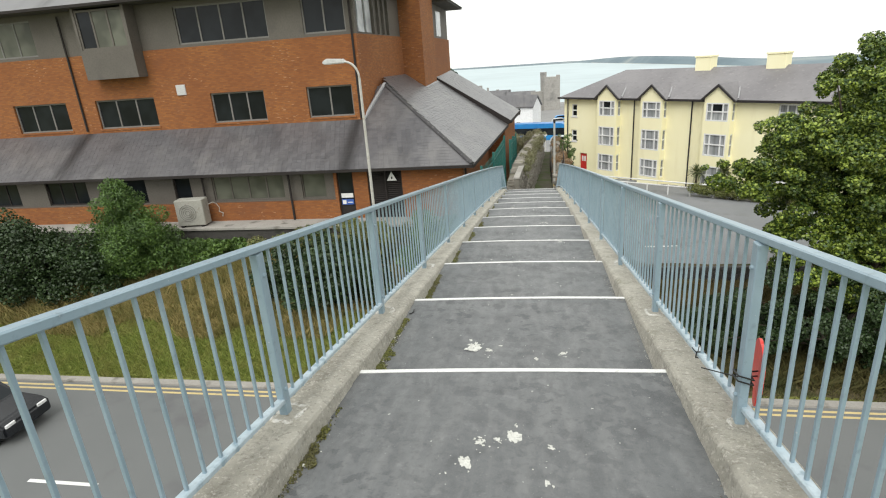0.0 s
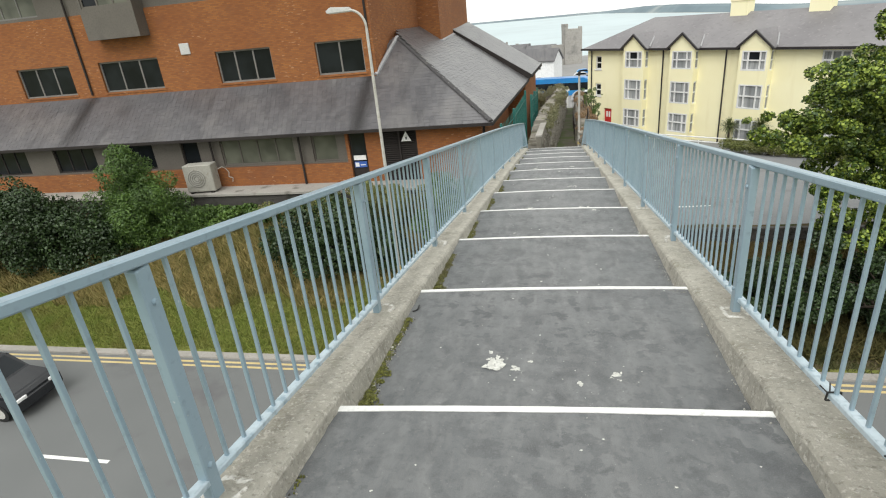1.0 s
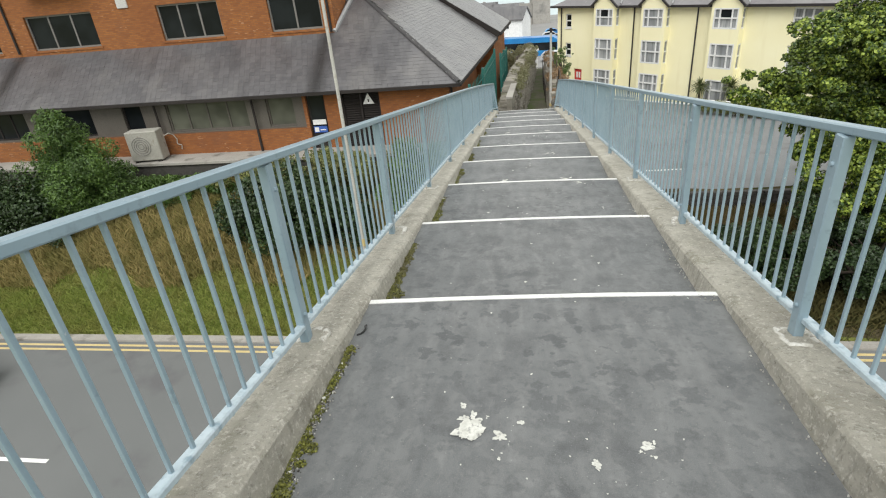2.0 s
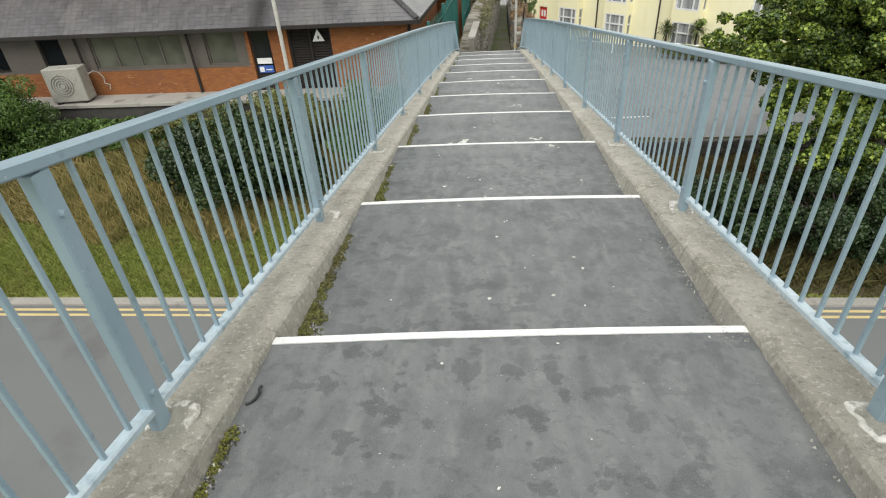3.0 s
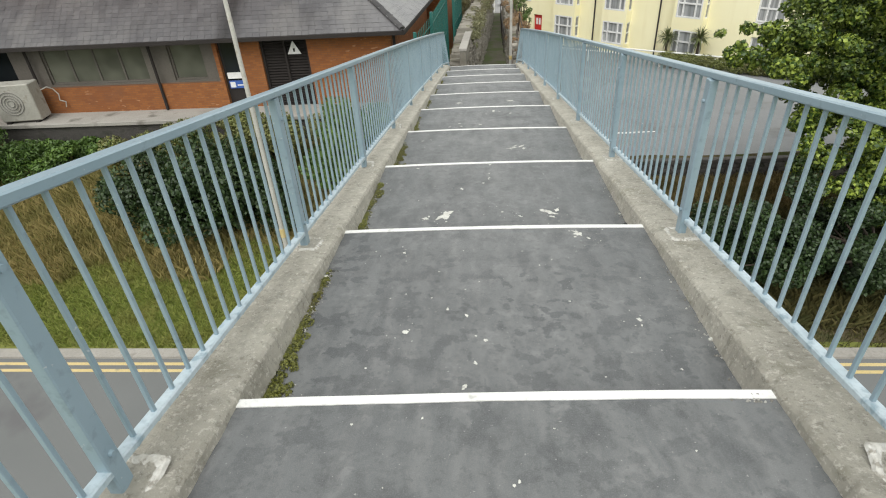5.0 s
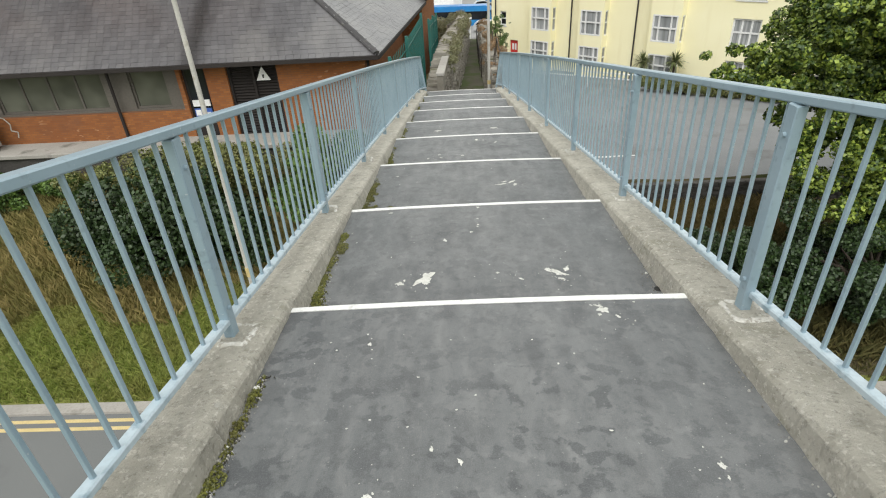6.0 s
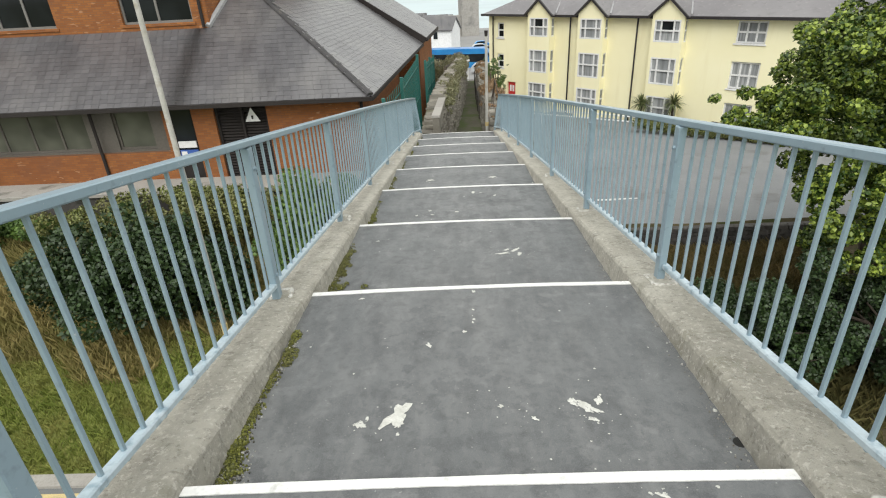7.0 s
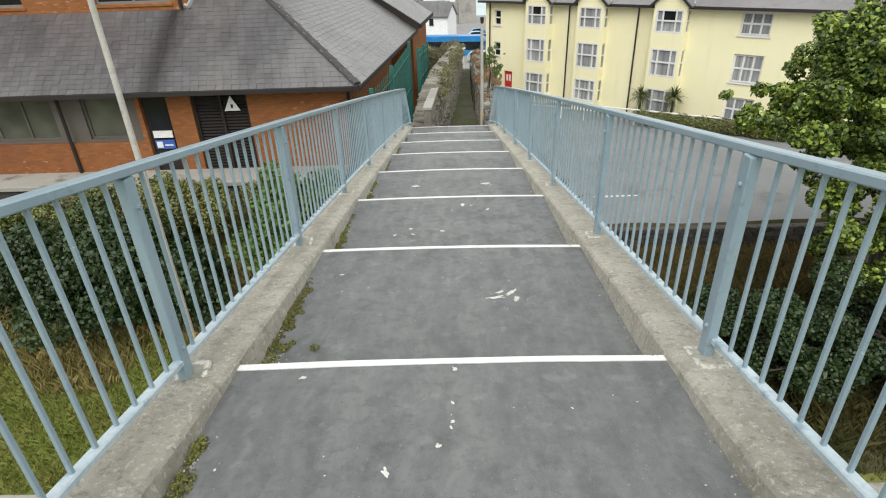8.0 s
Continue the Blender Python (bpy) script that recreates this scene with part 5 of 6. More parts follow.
structure("abutment", boxes((-1.6, 1.6, 21.0, 22.5, -7.5, -4.45)), M["stone"], "stone abutment under the bridge end", "abutment")
structure("abutment_south", boxes((-1.6, 1.6, -7.5, -5.2, -9.3, 0.05)), M["concrete"], "plain concrete abutment under the bridge start", "abutment")
awall = tagged(new("alley_wall_west"), "old rubble stone wall along the alley", "wall", "", "structure")
awall2 = tagged(new("alley_wall_east"), "overgrown stone wall along the alley", "wall", "", "structure")
M["ivy"] = leaf_material("grey_green_ivy", (0.13, 0.14, 0.06), (0.25, 0.24, 0.13), (0.16, 0.13, 0.07))
alley_stones = []
stone_pale = []
for s in stone_me:
    c = s.copy()
    c.materials[0] = M["stone"]
    stone_pale.append(c)
WEST_TOP = [(22.6, -3.95), (26, -3.75), (30, -3.95), (40, -4.45), (50, -5.3), (56, -5.8)]


WEST_FOOT = [(22, -0.38), (24, -0.35), (33, -0.12), (42, 0.55), (58, 1.2)]
EAST_FOOT = [(22, 1.05), (24, 1.12), (33, 1.38), (42, 1.45), (58, 1.9)]


def west_x(y):
    return along(WEST_FOOT, y)


def east_x_alley(y):
    return along(EAST_FOOT, y)


for (w_ob, foot, out, top_of) in ((awall, west_x, -1, lambda y: along(WEST_TOP, y)), (awall2, east_x_alley, 1, lambda y: along(ALLEY, y) + 1.45)):
    bm = bmesh.new()
    rows = []
    for i in range(29):
        y = 22.6 + i * 1.15
        z, top = along(ALLEY, y), top_of(y)
        xi = foot(y)
        back = xi + out * 0.75
        rows.append([bm.verts.new(p) for p in ((xi, y, z - 0.5), (xi + out * 0.22, y, top), (back, y, top), (back, y, z - 0.5))])
    for a, b in zip(rows, rows[1:]):
        for j in range(4):
            bm.faces.new((a[j], a[(j + 1) % 4], b[(j + 1) % 4], b[j]))
    bm.faces.new(rows[0])
    bm.faces.new(rows[-1])
    bmesh.ops.recalc_face_normals(bm, faces=bm.faces)
    part("core", bm, M["stone"], w_ob)
    for j in range(70):
        alley_stones.append((w_ob, rng.choice(stone_pale), (foot(22.6) + out * rng.uniform(0.0, 0.75), 22.62 + rng.uniform(-0.08, 0.05), rng.uniform(along(ALLEY, 22.6), top_of(22.6))), (rng.uniform(0.12, 0.3), 0.2, rng.uniform(0.09, 0.2))))
    for row in range(20):
        y = 22.7
        while y < 54:
            w = rng.uniform(0.14, 0.42)
            z = along(ALLEY, y) + 0.10 + row * 0.17 + rng.uniform(-0.03, 0.03)
            if z < top_of(y) - 0.05:
                share = (z - along(ALLEY, y)) / max(0.5, top_of(y) - along(ALLEY, y))
                alley_stones.append((w_ob, rng.choice(stone_pale), (foot(y) + out * (0.06 + 0.22 * share) + rng.uniform(-0.04, 0.03), y + w / 2, z), (0.26, w, rng.uniform(0.12, 0.2))))
            y += w
    for i in range(58):
        y = 22.8 + i * 0.55
        if y < 53:
            alley_stones.append((w_ob, rng.choice(stone_pale), (foot(y) + out * 0.5, y, top_of(y) - 0.02), (0.5, 0.5, 0.15)))
iv = []
for i in range(120):
    y = 27 + i * 0.23
    iv.append((west_x(y) - rng.uniform(-0.12, 0.5), y, along(WEST_TOP, y) + rng.uniform(-1.3, 0.2) * rng.random(), rng.uniform(0.10, 0.30)))
plant("ivy", (-0.9, 34, -6.9), "straggling grey-green ivy and dry grass over the alley wall", "climber", [((c[0], c[1], c[2]), 0.02) for c in iv[::8]], clumps("crown", 15000, iv, 0.075, M["ivy"], 31), 0.04)
coping = thing("coping_wall", (-0.75, 22.7, -4.6), "low wall with a pale concrete coping beside the alley", "wall", kind="structure")
part("core", prism(bmesh.new(), [(0.0, 0, 0), (0.20, 0, 0), (0.20, 0, 1.15), (0.0, 0, 1.15)], (0.12, 4.0, -0.25)), M["stone"], coping)
part("coping", prism(bmesh.new(), [(-0.03, -0.03, 1.152), (0.23, -0.03, 1.152), (0.23, -0.03, 1.22), (-0.03, -0.03, 1.22)], (0.12, 4.06, -0.25)), M["concrete"], coping, "pale worn concrete coping")
iv = [(-2.6 + rng.uniform(-1.3, 1.6), 44 + i * 0.42, -7.1 - 0.01 * i + rng.uniform(-0.9, 0.3), rng.uniform(0.4, 0.8)) for i in range(60)]
plant("shrub", (-2.2, 46, -8.2), "mixed shrubs beside the alley", "shrub", [((c[0], c[1], c[2]), 0.03) for c in iv[::6]], clumps("crown", 18000, iv, 0.12, M["ivy"], 32), 0.05)
iv = [(east_x_alley(25 + i * 0.4) + rng.uniform(0.2, 1.0), 25 + i * 0.4, along(ALLEY, 25 + i * 0.4) + 1.45 + rng.uniform(-0.8, 0.35), rng.uniform(0.15, 0.36)) for i in range(84)]
plant("shrub", (2.1, 38, -7.6), "rusty dry bracken along the alley wall", "shrub", [((c[0], c[1], c[2]), 0.02) for c in iv[::6]], clumps("crown", 20000, iv, 0.075, M["bracken"], 33), 0.04)
mound = []
for i in range(95):
    y = 40.5 + i * 0.17
    s = (y - 40.5) / 16
    edge = west_x(y) - 0.3
    mound.append((edge - 0.25 - abs(rng.gauss(0, 0.9)), y, along(WEST_TOP, y) + rng.uniform(-1.6, 0.05), rng.uniform(0.2, 0.45)))
M["bramble"] = leaf_material("bramble_leaf", (0.08, 0.085, 0.035), (0.19, 0.18, 0.085), (0.21, 0.165, 0.095))
plant("bramble", (-0.7, 48, along(ALLEY, 48)), "tall tangled bramble and dry grass behind the alley wall", "bramble", [((c[0], c[1], c[2]), 0.02) for c in mound[::7]], clumps("crown", 24000, mound, 0.085, M["bramble"], 36), 0.04)
post = thing("sign_post", (1.32, 60.5, along(ALLEY, 60.5)), "slim white sign post with a small plate at the alley end", "sign")
part("pole", tube(bmesh.new(), (0, 0, -0.2), (0, 0, 3.9), 0.04, n=8), M["white_pvc"], post)
part("plate", boxes((-0.45, 0.18, -0.07, -0.045, 3.75, 3.95), bevel=0.01), M["white_pvc"], post, "blank white plate")
gate = thing("barrier_rail", (1.0, 58.5, along(ALLEY, 58.5)), "grey tubular barrier rail across the alley end", "barrier")
for bx in (-0.55, 0.15, 0.85):
    part("upright", tube(bmesh.new(), (bx, 0, -0.2), (bx, 0, 1.15), 0.035, n=8), M["lead"], gate)
for bz in (0.6, 1.12):
    part("rail", tube(bmesh.new(), (-0.55, 0, bz), (0.85, 0, bz), 0.03, n=8), M["lead"], gate)
hand = thing("handrail", (1.2, 40, along(ALLEY, 40)), "dark steel handrail along the alley", "handrail")
for i in range(8):
    y = -3 + i * 2.2
    z = along(ALLEY, 40 + y) - along(ALLEY, 40)
    dx = along(EAST_FOOT, 40 + y) - along(EAST_FOOT, 40) + 0.12
    part("post", tube(bmesh.new(), (dx, y, z - 0.1), (dx, y, z + 1.2), 0.028, n=6), M["dark_trim"], hand)
    if i:
        part("rail", tube(bmesh.new(), was, (dx, y, z + 1.2), 0.028, n=6), M["dark_trim"], hand)
    was = (dx, y, z + 1.2)


def mesh_fence(points, h, label):
    """Green welded steel panels between posts."""
    e = thing("metal_fence", points[0], label, "fence", group="green fences")
    o = Vector(points[0])
    for a, b in zip(points, points[1:]):
        a, b = Vector(a) - o, Vector(b) - o
        n = max(4, int((b - a).length / 0.15))
        for i in range(n + 1):
            bm = bmesh.new()
            p = a.lerp(b, i / n)
            box(bm, p.x - 0.012, p.x + 0.012, p.y - 0.014, p.y + 0.014, p.z, p.z + h - 0.06)
            part("pale", bm, M["green"], e)
        for k in (0.12, 0.5, 0.88):
            part("rail", tube(bmesh.new(), a + Vector((0, 0, h * k)), b + Vector((0, 0, h * k)), 0.02, n=5), M["green"], e)
        part("post", boxes((b.x - 0.05, b.x + 0.05, b.y - 0.05, b.y + 0.05, b.z - 0.3, b.z + h + 0.05)), M["green"], e)
    part("post", boxes((-0.05, 0.05, -0.05, 0.05, -0.3, h + 0.05)), M["green"], e)
    return e


mesh_fence([(-2.2, 22.7, -5.85), (-1.75, 24.2, -5.5), (-1.4, 27.4, -5.2)], 3.0, "dark green steel security fence beside the brick wall")
mesh_fence([(-1.2, 29.2, -5.0), (-1.15, 32.6, -5.3), (-1.1, 36, -5.6)], 2.35, "dark green steel security fence along the alley wall")

# ---- town ----
far_c = crown(-17.8, 120, -1.6, 1.5, 1.5, 1.6, 40, 0.3, 0.6)
plant("tree", (-17.8, 120, -13.4), "dark evergreen tree far off behind the offices", "tree", [((c[0], c[1], c[2]), 0.06) for c in far_c[::6]], clumps("crown", 5000, far_c, 0.2, M["leaf_dark"], 44), 0.25)
M["white_wall"] = grainy("white_render", (0.82, 0.83, 0.84), (0.88, 0.89, 0.90), 0.2, 3, 0.9)
M["town_wall"] = grainy("town_stone_wall", (0.30, 0.29, 0.27), (0.40, 0.385, 0.36), 0.1, 2, 0.95, (0.2, 0.2, 0.19), 0.2)


def town_house(loc, turn, w, d, h, pitch, wall_m, label, chimneys=1, storeys=2):
    e = thing("terraced_house", loc, label, "house", turn, "town houses")
    bm = boxes((0, w, 0, d, -3, h))
    prism(bm, [(0, 0, h), (0, d, h), (0, d / 2, h + pitch)], (w, 0, 0))
    part("wall", bm, wall_m, e)
    bm = bmesh.new()
    for s in (0, 1):
        y0, y1 = (-0.3, d / 2) if s == 0 else (d + 0.3, d / 2)
        prism(bm, [(-0.25, y0, h - 0.15), (-0.25, y1, h + pitch + 0.05), (-0.25, y1, h + pitch + 0.25), (-0.25, y0, h + 0.05)], (w + 0.5, 0, 0))
    part("roof", bm, M["slate"], e)
    for c in range(chimneys):
        cx = 0.4 if c == 0 else w - 1.4
        part("chimney", boxes((cx, cx + 1.0, d / 2 - 0.4, d / 2 + 0.4, h + pitch - 0.5, h + pitch + 1.3)), M["town_wall"], e)
    for s in range(storeys):
        for i in range(max(1, int(w / 3))):
            x = 0.8 + i * (w - 1) / max(1, int(w / 3))
            wn_ = part("window", boxes((x, x + 1.0, -0.08, 0.03, 0.9 + s * 2.7, 2.3 + s * 2.7)), M["white_pvc"], e)
            part("pane", boxes((x + 0.1, x + 0.9, -0.10, -0.085, 1.0 + s * 2.7, 2.2 + s * 2.7)), M["glass"], wn_)
    for i in range(2):
        y = 1.2 + i * (d - 3.2)
        wn_ = part("window", boxes((-0.08, 0.03, y, y + 0.9, 1.0, 2.3), (-0.08, 0.03, y, y + 0.9, 3.7, 5.0)), M["white_pvc"], e)
        part("pane", boxes((-0.10, -0.085, y + 0.1, y + 0.8, 1.1, 2.2), (-0.10, -0.085, y + 0.1, y + 0.8, 3.8, 4.9)), M["glass"], wn_)
    return e


town_house((-10.5, 114.0, -13.2), -21, 11, 4.5, 5.2, 1.9, M["white_wall"], "white gabled house with slate roof", 0)
rng = random.Random(40)
for i in range(64):
    y = 135 + rng.uniform(0, 95)
    x = rng.uniform(-42, 16) * (y / 150) - 4
    if (-6 < x < 16 and y < 178) or -13 < x < 26:
        continue
    z = along(TOWN, y)
    town_house((x, y, z), rng.choice((0, 90, 20, 100)) + rng.uniform(-8, 8), rng.uniform(9, 17), rng.uniform(7, 9), rng.uniform(3.4, 5.4), rng.uniform(2.0, 3.0), rng.choice((M["town_wall"], M["white_wall"])), rng.choice(("grey stone town house with slate roof", "rendered town house with slate roof")), rng.choice((1, 2)))
tower = thing("stone_tower", (5.4, 205, -17.5), "ruined square stone castle tower", "tower", turn=12)
bm = boxes((-2.7, 3.2, -2.5, 2.5, -2, 11.2), (-2.7, -1.6, -2.5, 2.5, 11.2, 13.0), (2.0, 3.2, -2.5, -1.8, 11.2, 11.9), (-7.5, -2.7, -1.5, 1.5, -2, 6.5), (-26.0, -7.5, 3, 4.2, -2, 5.6))
bmesh.ops.subdivide_edges(bm, edges=bm.edges[:], cuts=2)
for c in bm.verts:
    c.co += Vector((noise.noise(c.co * 0.7), noise.noise(c.co * 0.6 + Vector((9, 0, 0))), noise.noise(c.co * 0.5))) * 0.2
part("keep", bm, M["town_wall"], tower)


def vehicle(name, loc, turn, L, W, Hh, body_m, label, category, coach=False):
    e = thing(name, loc, label, category, turn, "parked cars" if not coach else "")
    if coach:
        prof = [(0, 0.35), (L, 0.35), (L, 1.5), (L - 0.35, Hh - 0.3), (L - 0.9, Hh), (0.25, Hh), (0, Hh - 0.4)]
        glass_z = (1.6, 2.75)
    else:
        prof = [(0, 0.3), (L, 0.3), (L, 0.72), (L - 0.25, 0.86), (L * 0.72, 0.98), (L * 0.56, Hh - 0.04), (L * 0.40, Hh), (L * 0.12, Hh - 0.10), (0.03, 0.95)]
    bm = bmesh.new()
    prism(bm, [(x, -W / 2, z) for x, z in prof], (0, W, 0))
    bmesh.ops.bevel(bm, geom=bm.edges[:], offset=0.07, segments=2, affect="EDGES")
    part("body", bm, body_m, e, smooth=False)
    if coach:
        part("side_glass", boxes((0.3, L - 0.3, -W / 2 - 0.012, W / 2 + 0.012, *glass_z), (L - 0.35, L + 0.01, -W / 2 + 0.1, W / 2 - 0.1, 1.2, 2.8)), M["glass"], e)
    else:
        bm = bmesh.new()
        prism(bm, [(0.35, -W / 2 - 0.008, 0.98), (L * 0.66, -W / 2 - 0.008, 0.98), (L * 0.55, -W / 2 - 0.008, Hh - 0.10), (L * 0.40, -W / 2 - 0.008, Hh - 0.07), (L * 0.15, -W / 2 - 0.008, Hh - 0.15)], (0, W + 0.016, 0))
        part("side_glass", bm, M["glass"], e)
        a, b = Vector((L * 0.715, 0, 1.0)), Vector((L * 0.57, 0, Hh - 0.06))
        bm = bmesh.new()
        nn = Vector((0.3, 0, 0.4)).normalized() * 0.02
        prism(bm, [(a.x, -W / 2 + 0.14, a.z), (b.x, -W / 2 + 0.2, b.z), (b.x, W / 2 - 0.2, b.z), (a.x, W / 2 - 0.14, a.z)], nn)
        part("windscreen", bm, M["glass"], e)
        for s in (-1, 1):
            part("headlight", boxes((L - 0.22, L - 0.02, s * (W / 2 - 0.28) - 0.18, s * (W / 2 - 0.28) + 0.18, 0.62, 0.76), bevel=0.02), M["white_pvc"], e)
    r = 0.48 if coach else 0.31
    for wx in (L * 0.18, L * 0.82):
        for s in (-1, 1):
            tyre = part("wheel", tube(bmesh.new(), (wx, s * (W / 2 - 0.2), r), (wx, s * (W / 2 + 0.02), r), r, n=18), M["black"], e)
            part("rim", tube(bmesh.new(), (wx, s * (W / 2 + 0.02), r), (wx, s * (W / 2 + 0.03), r), r * 0.62, n=12), M["galv"], tyre)
    return e


M["coach_blue"] = grainy("blue_coach_paint", (0.015, 0.13, 0.42), (0.03, 0.30, 0.62), 0.25, 2, 0.3)
M["car_dark"] = grainy("black_car_paint", (0.012, 0.013, 0.016), (0.02, 0.022, 0.026), 1, 8, 0.22)
M["car_silver"] = grainy("silver_car_paint", (0.42, 0.43, 0.45), (0.5, 0.51, 0.53), 1, 8, 0.3)
vehicle("coach", (-6.2, 95, -12.8), -10, 12.0, 2.5, 3.5, M["coach_blue"], "bright blue touring coach parked by the road", "coach", True)
for i, (x, y) in enumerate([(2.4, 84), (6.5, 104), (7.5, 105), (9.0, 112), (6.0, 120), (11, 124), (4, 128), (8, 133), (5, 140), (10, 146), (13, 118)]):
    vehicle("car", (x, y, along(TOWN, y)), rng.uniform(-25, 10), 4.2, 1.75, 1.45, (M["car_silver"], M["car_dark"], M["coach_blue"])[i % 3], ("silver parked car", "black parked car", "blue parked car")[i % 3] + " in the town car park", "car")

vehicle("car", (-20.65, 11.25, -9.0), 0, 4.2, 1.75, 1.47, M["car_dark"], "black hatchback car on the road below the bridge", "car")

# ---- small things on the bridge ----
TIE_Y = 1.90
poppy = thing("red_flower_sign", (1.345, 1.29, 0.115), "flat red plastic flower emblem tied to the railing post", "ornament")
bm = bmesh.new()
pts = []
for i in range(48):
    a = 2 * math.pi * i / 48
    rr = 0.135 * (1 + 0.14 * abs(math.sin(a * 2)))
    pts.append((0.0, rr * math.cos(a), rr * math.sin(a) * 1.06))
prism(bm, pts, (0.016, 0, 0))
bm.transform(Matrix.Translation((0.0, -0.03, 0.015)) @ Matrix.Rotation(radians(-13), 4, "Z"))
part("petals", bm, M["red"], poppy)
bm = bmesh.new()
prism(bm, [(-0.001, 0.05 * math.cos(0.5 * i) - 0.02, -0.165 + 0.05 * math.sin(0.5 * i)) for i in range(12)], (0.014, 0, 0))
bm.transform(Matrix.Translation((0.0, -0.03, 0.015)) @ Matrix.Rotation(radians(-13), 4, "Z"))
part("lower_petal", bm, M["red"], poppy)
bm = bmesh.new()
tie = [(-0.142, -0.172, 0.052), (-0.142, -0.100, 0.045), (-0.066, -0.09, 0.026), (-0.066, -0.172, 0.028)]
for h in (0.0, -0.03):
    for a, b in zip(tie, tie[1:] + tie[:1]):
        tube(bm, (a[0], a[1], a[2] + h), (b[0], b[1], b[2] + h), 0.0045, n=6)
    tube(bm, (-0.066, -0.09, 0.026 + h), (0.0, -0.06, 0.015 + h), 0.0045, n=6)
tube(bm, (-0.142, -0.172, 0.045), (-0.23, -0.15, 0.058), 0.0035, n=6)
tube(bm, (-0.23, -0.15, 0.058), (-0.31, -0.13, 0.070), 0.0035, n=6)
part("cable_tie", bm, M["black"], poppy, "black plastic cable ties")
knot = thing("cable_tie", (1.262, TIE_Y, line_z(TIE_Y) + LOW), "cut black cable tie hanging on the bottom rail", "cable tie")
bm = bmesh.new()
loop = [(-0.028, 0, 0.004), (0.028, 0.004, 0.004), (0.03, 0.006, -0.04), (-0.03, 0.002, -0.04)]
for a, b in zip(loop, loop[1:] + loop[:1]):
    tube(bm, a, b, 0.0045, n=6)
tube(bm, (-0.03, 0.0, 0.004), (-0.05, 0.03, 0.02), 0.0035, n=6)
tube(bm, (-0.02, 0.0, 0.006), (0.0, 0.05, 0.018), 0.0035, n=6)
part("strap", bm, M["black"], knot)

rng = random.Random(77)


def tread_z(x, y):
    k = math.floor(y / STEP)
    if y < nose(k, x)[0]:
        k -= 1
    elif y >= nose(k + 1, x)[0]:
        k += 1
    (ya, za), (yb, zb) = nose(k, x), nose(k + 1, x)
    return za - RISER + (y - ya) / (yb - ya) * (zb - za + RISER)


def patch(verts, faces, x, y, r, stretch=1.0, lift=0.003, turn=0.0):
    """A thin dried splash with a lobed, ragged outline."""
    n = 36
    base = len(verts)
    verts.append((x, y, tread_z(x, y) + lift))
    ph = rng.uniform(0, 60)
    ct, st = math.cos(turn), math.sin(turn)
    for i in range(n):
        a = 2 * math.pi * i / n
        q = r * max(0.2, 0.72 + 0.6 * noise.noise((math.cos(a) * 1.3, math.sin(a) * 1.3, ph)) + 0.28 * noise.noise((math.cos(a) * 3.5, math.sin(a) * 3.5, ph)) + 0.12 * noise.noise((math.cos(a) * 9, math.sin(a) * 9, ph)))
        u, v = q * math.cos(a), q * math.sin(a) * stretch
        px, py = x + u * ct - v * st, y + u * st + v * ct
        verts.append((px, py, tread_z(px, py) + lift * 0.7))
    for i in range(n):
        faces.append((base, base + 1 + i, base + 1 + (i + 1) % n))


sv, sf = [], []
# larger smears: across, along, size, stretch, turn
SMEARS = [(-0.33, 2.50, 0.075, 1.5, -0.5), (-0.19, 2.47, 0.035, 1.1, 0.9), (-0.10, 2.56, 0.018, 1.0, 0.0), (0.19, 2.34, 0.022, 1.4, 0.3), (0.40, 2.45, 0.03, 1.3, -0.8), (-0.19, 0.83, 0.035, 2.2, 0.4), (-0.12, 1.00, 0.03, 1.2, 1.2), (-0.03, 1.04, 0.022, 1.2, 0.2), (0.06, 1.06, 0.05, 1.9, 0.3), (0.27, 0.98, 0.02, 1.4, 0.5), (0.24, 0.69, 0.02, 1.8, 0.1), (-0.37, 8.00, 0.05, 2.3, -0.45), (-0.53, 7.94, 0.026, 1.6, 0.5), (0.60, 7.36, 0.036, 1.0, 1.3), (0.66, 7.29, 0.012, 1.6, 0.4), (-0.47, 6.21, 0.02, 1.2, 0.7)]
STREAKS = [(0.49, 8.02, 0.030, 3.2, 0.75), (0.43, 8.06, 0.020, 1.8, 0.4), (0.55, 8.07, 0.022, 2.0, -0.2), (0.50, 7.94, 0.018, 1.4, 1.4), (0.31, 10.24, 0.022, 4.2, -1.3), (0.42, 10.32, 0.024, 3.4, -0.7), (0.44, 10.22, 0.020, 3.0, -0.3), (0.34, 10.32, 0.018, 2.6, -1.1), (-0.47, 13.99, 0.05, 1.6, 1.4), (0.48, 14.04, 0.05, 1.8, -1.2), (0.58, 7.40, 0.014, 2.0, 1.1), (0.75, 6.32, 0.018, 1.2, 0.3), (-0.82, 10.68, 0.018, 1.1, 0.0), (-0.59, 7.11, 0.012, 1.4, 0.3), (0.10, 8.04, 0.014, 1.2, 0.2), (0.24, 7.95, 0.014, 1.2, 0.9)]
for x, y, r, stretch, way in SMEARS + STREAKS:
    patch(sv, sf, x, y, r, stretch, 0.007 if r > 0.06 else 0.003, way)
    for i in range(4 if r > 0.025 else 1):
        patch(sv, sf, x + rng.gauss(0, r * 0.9), y + rng.gauss(0, r * 1.5), r * rng.uniform(0.12, 0.4), rng.uniform(1.0, 2.2), 0.003, way + rng.gauss(0, 0.4))
    for i in range(6):
        patch(sv, sf, x + rng.gauss(0, 0.09), y + rng.gauss(0, 0.12), rng.uniform(0.002, 0.006))
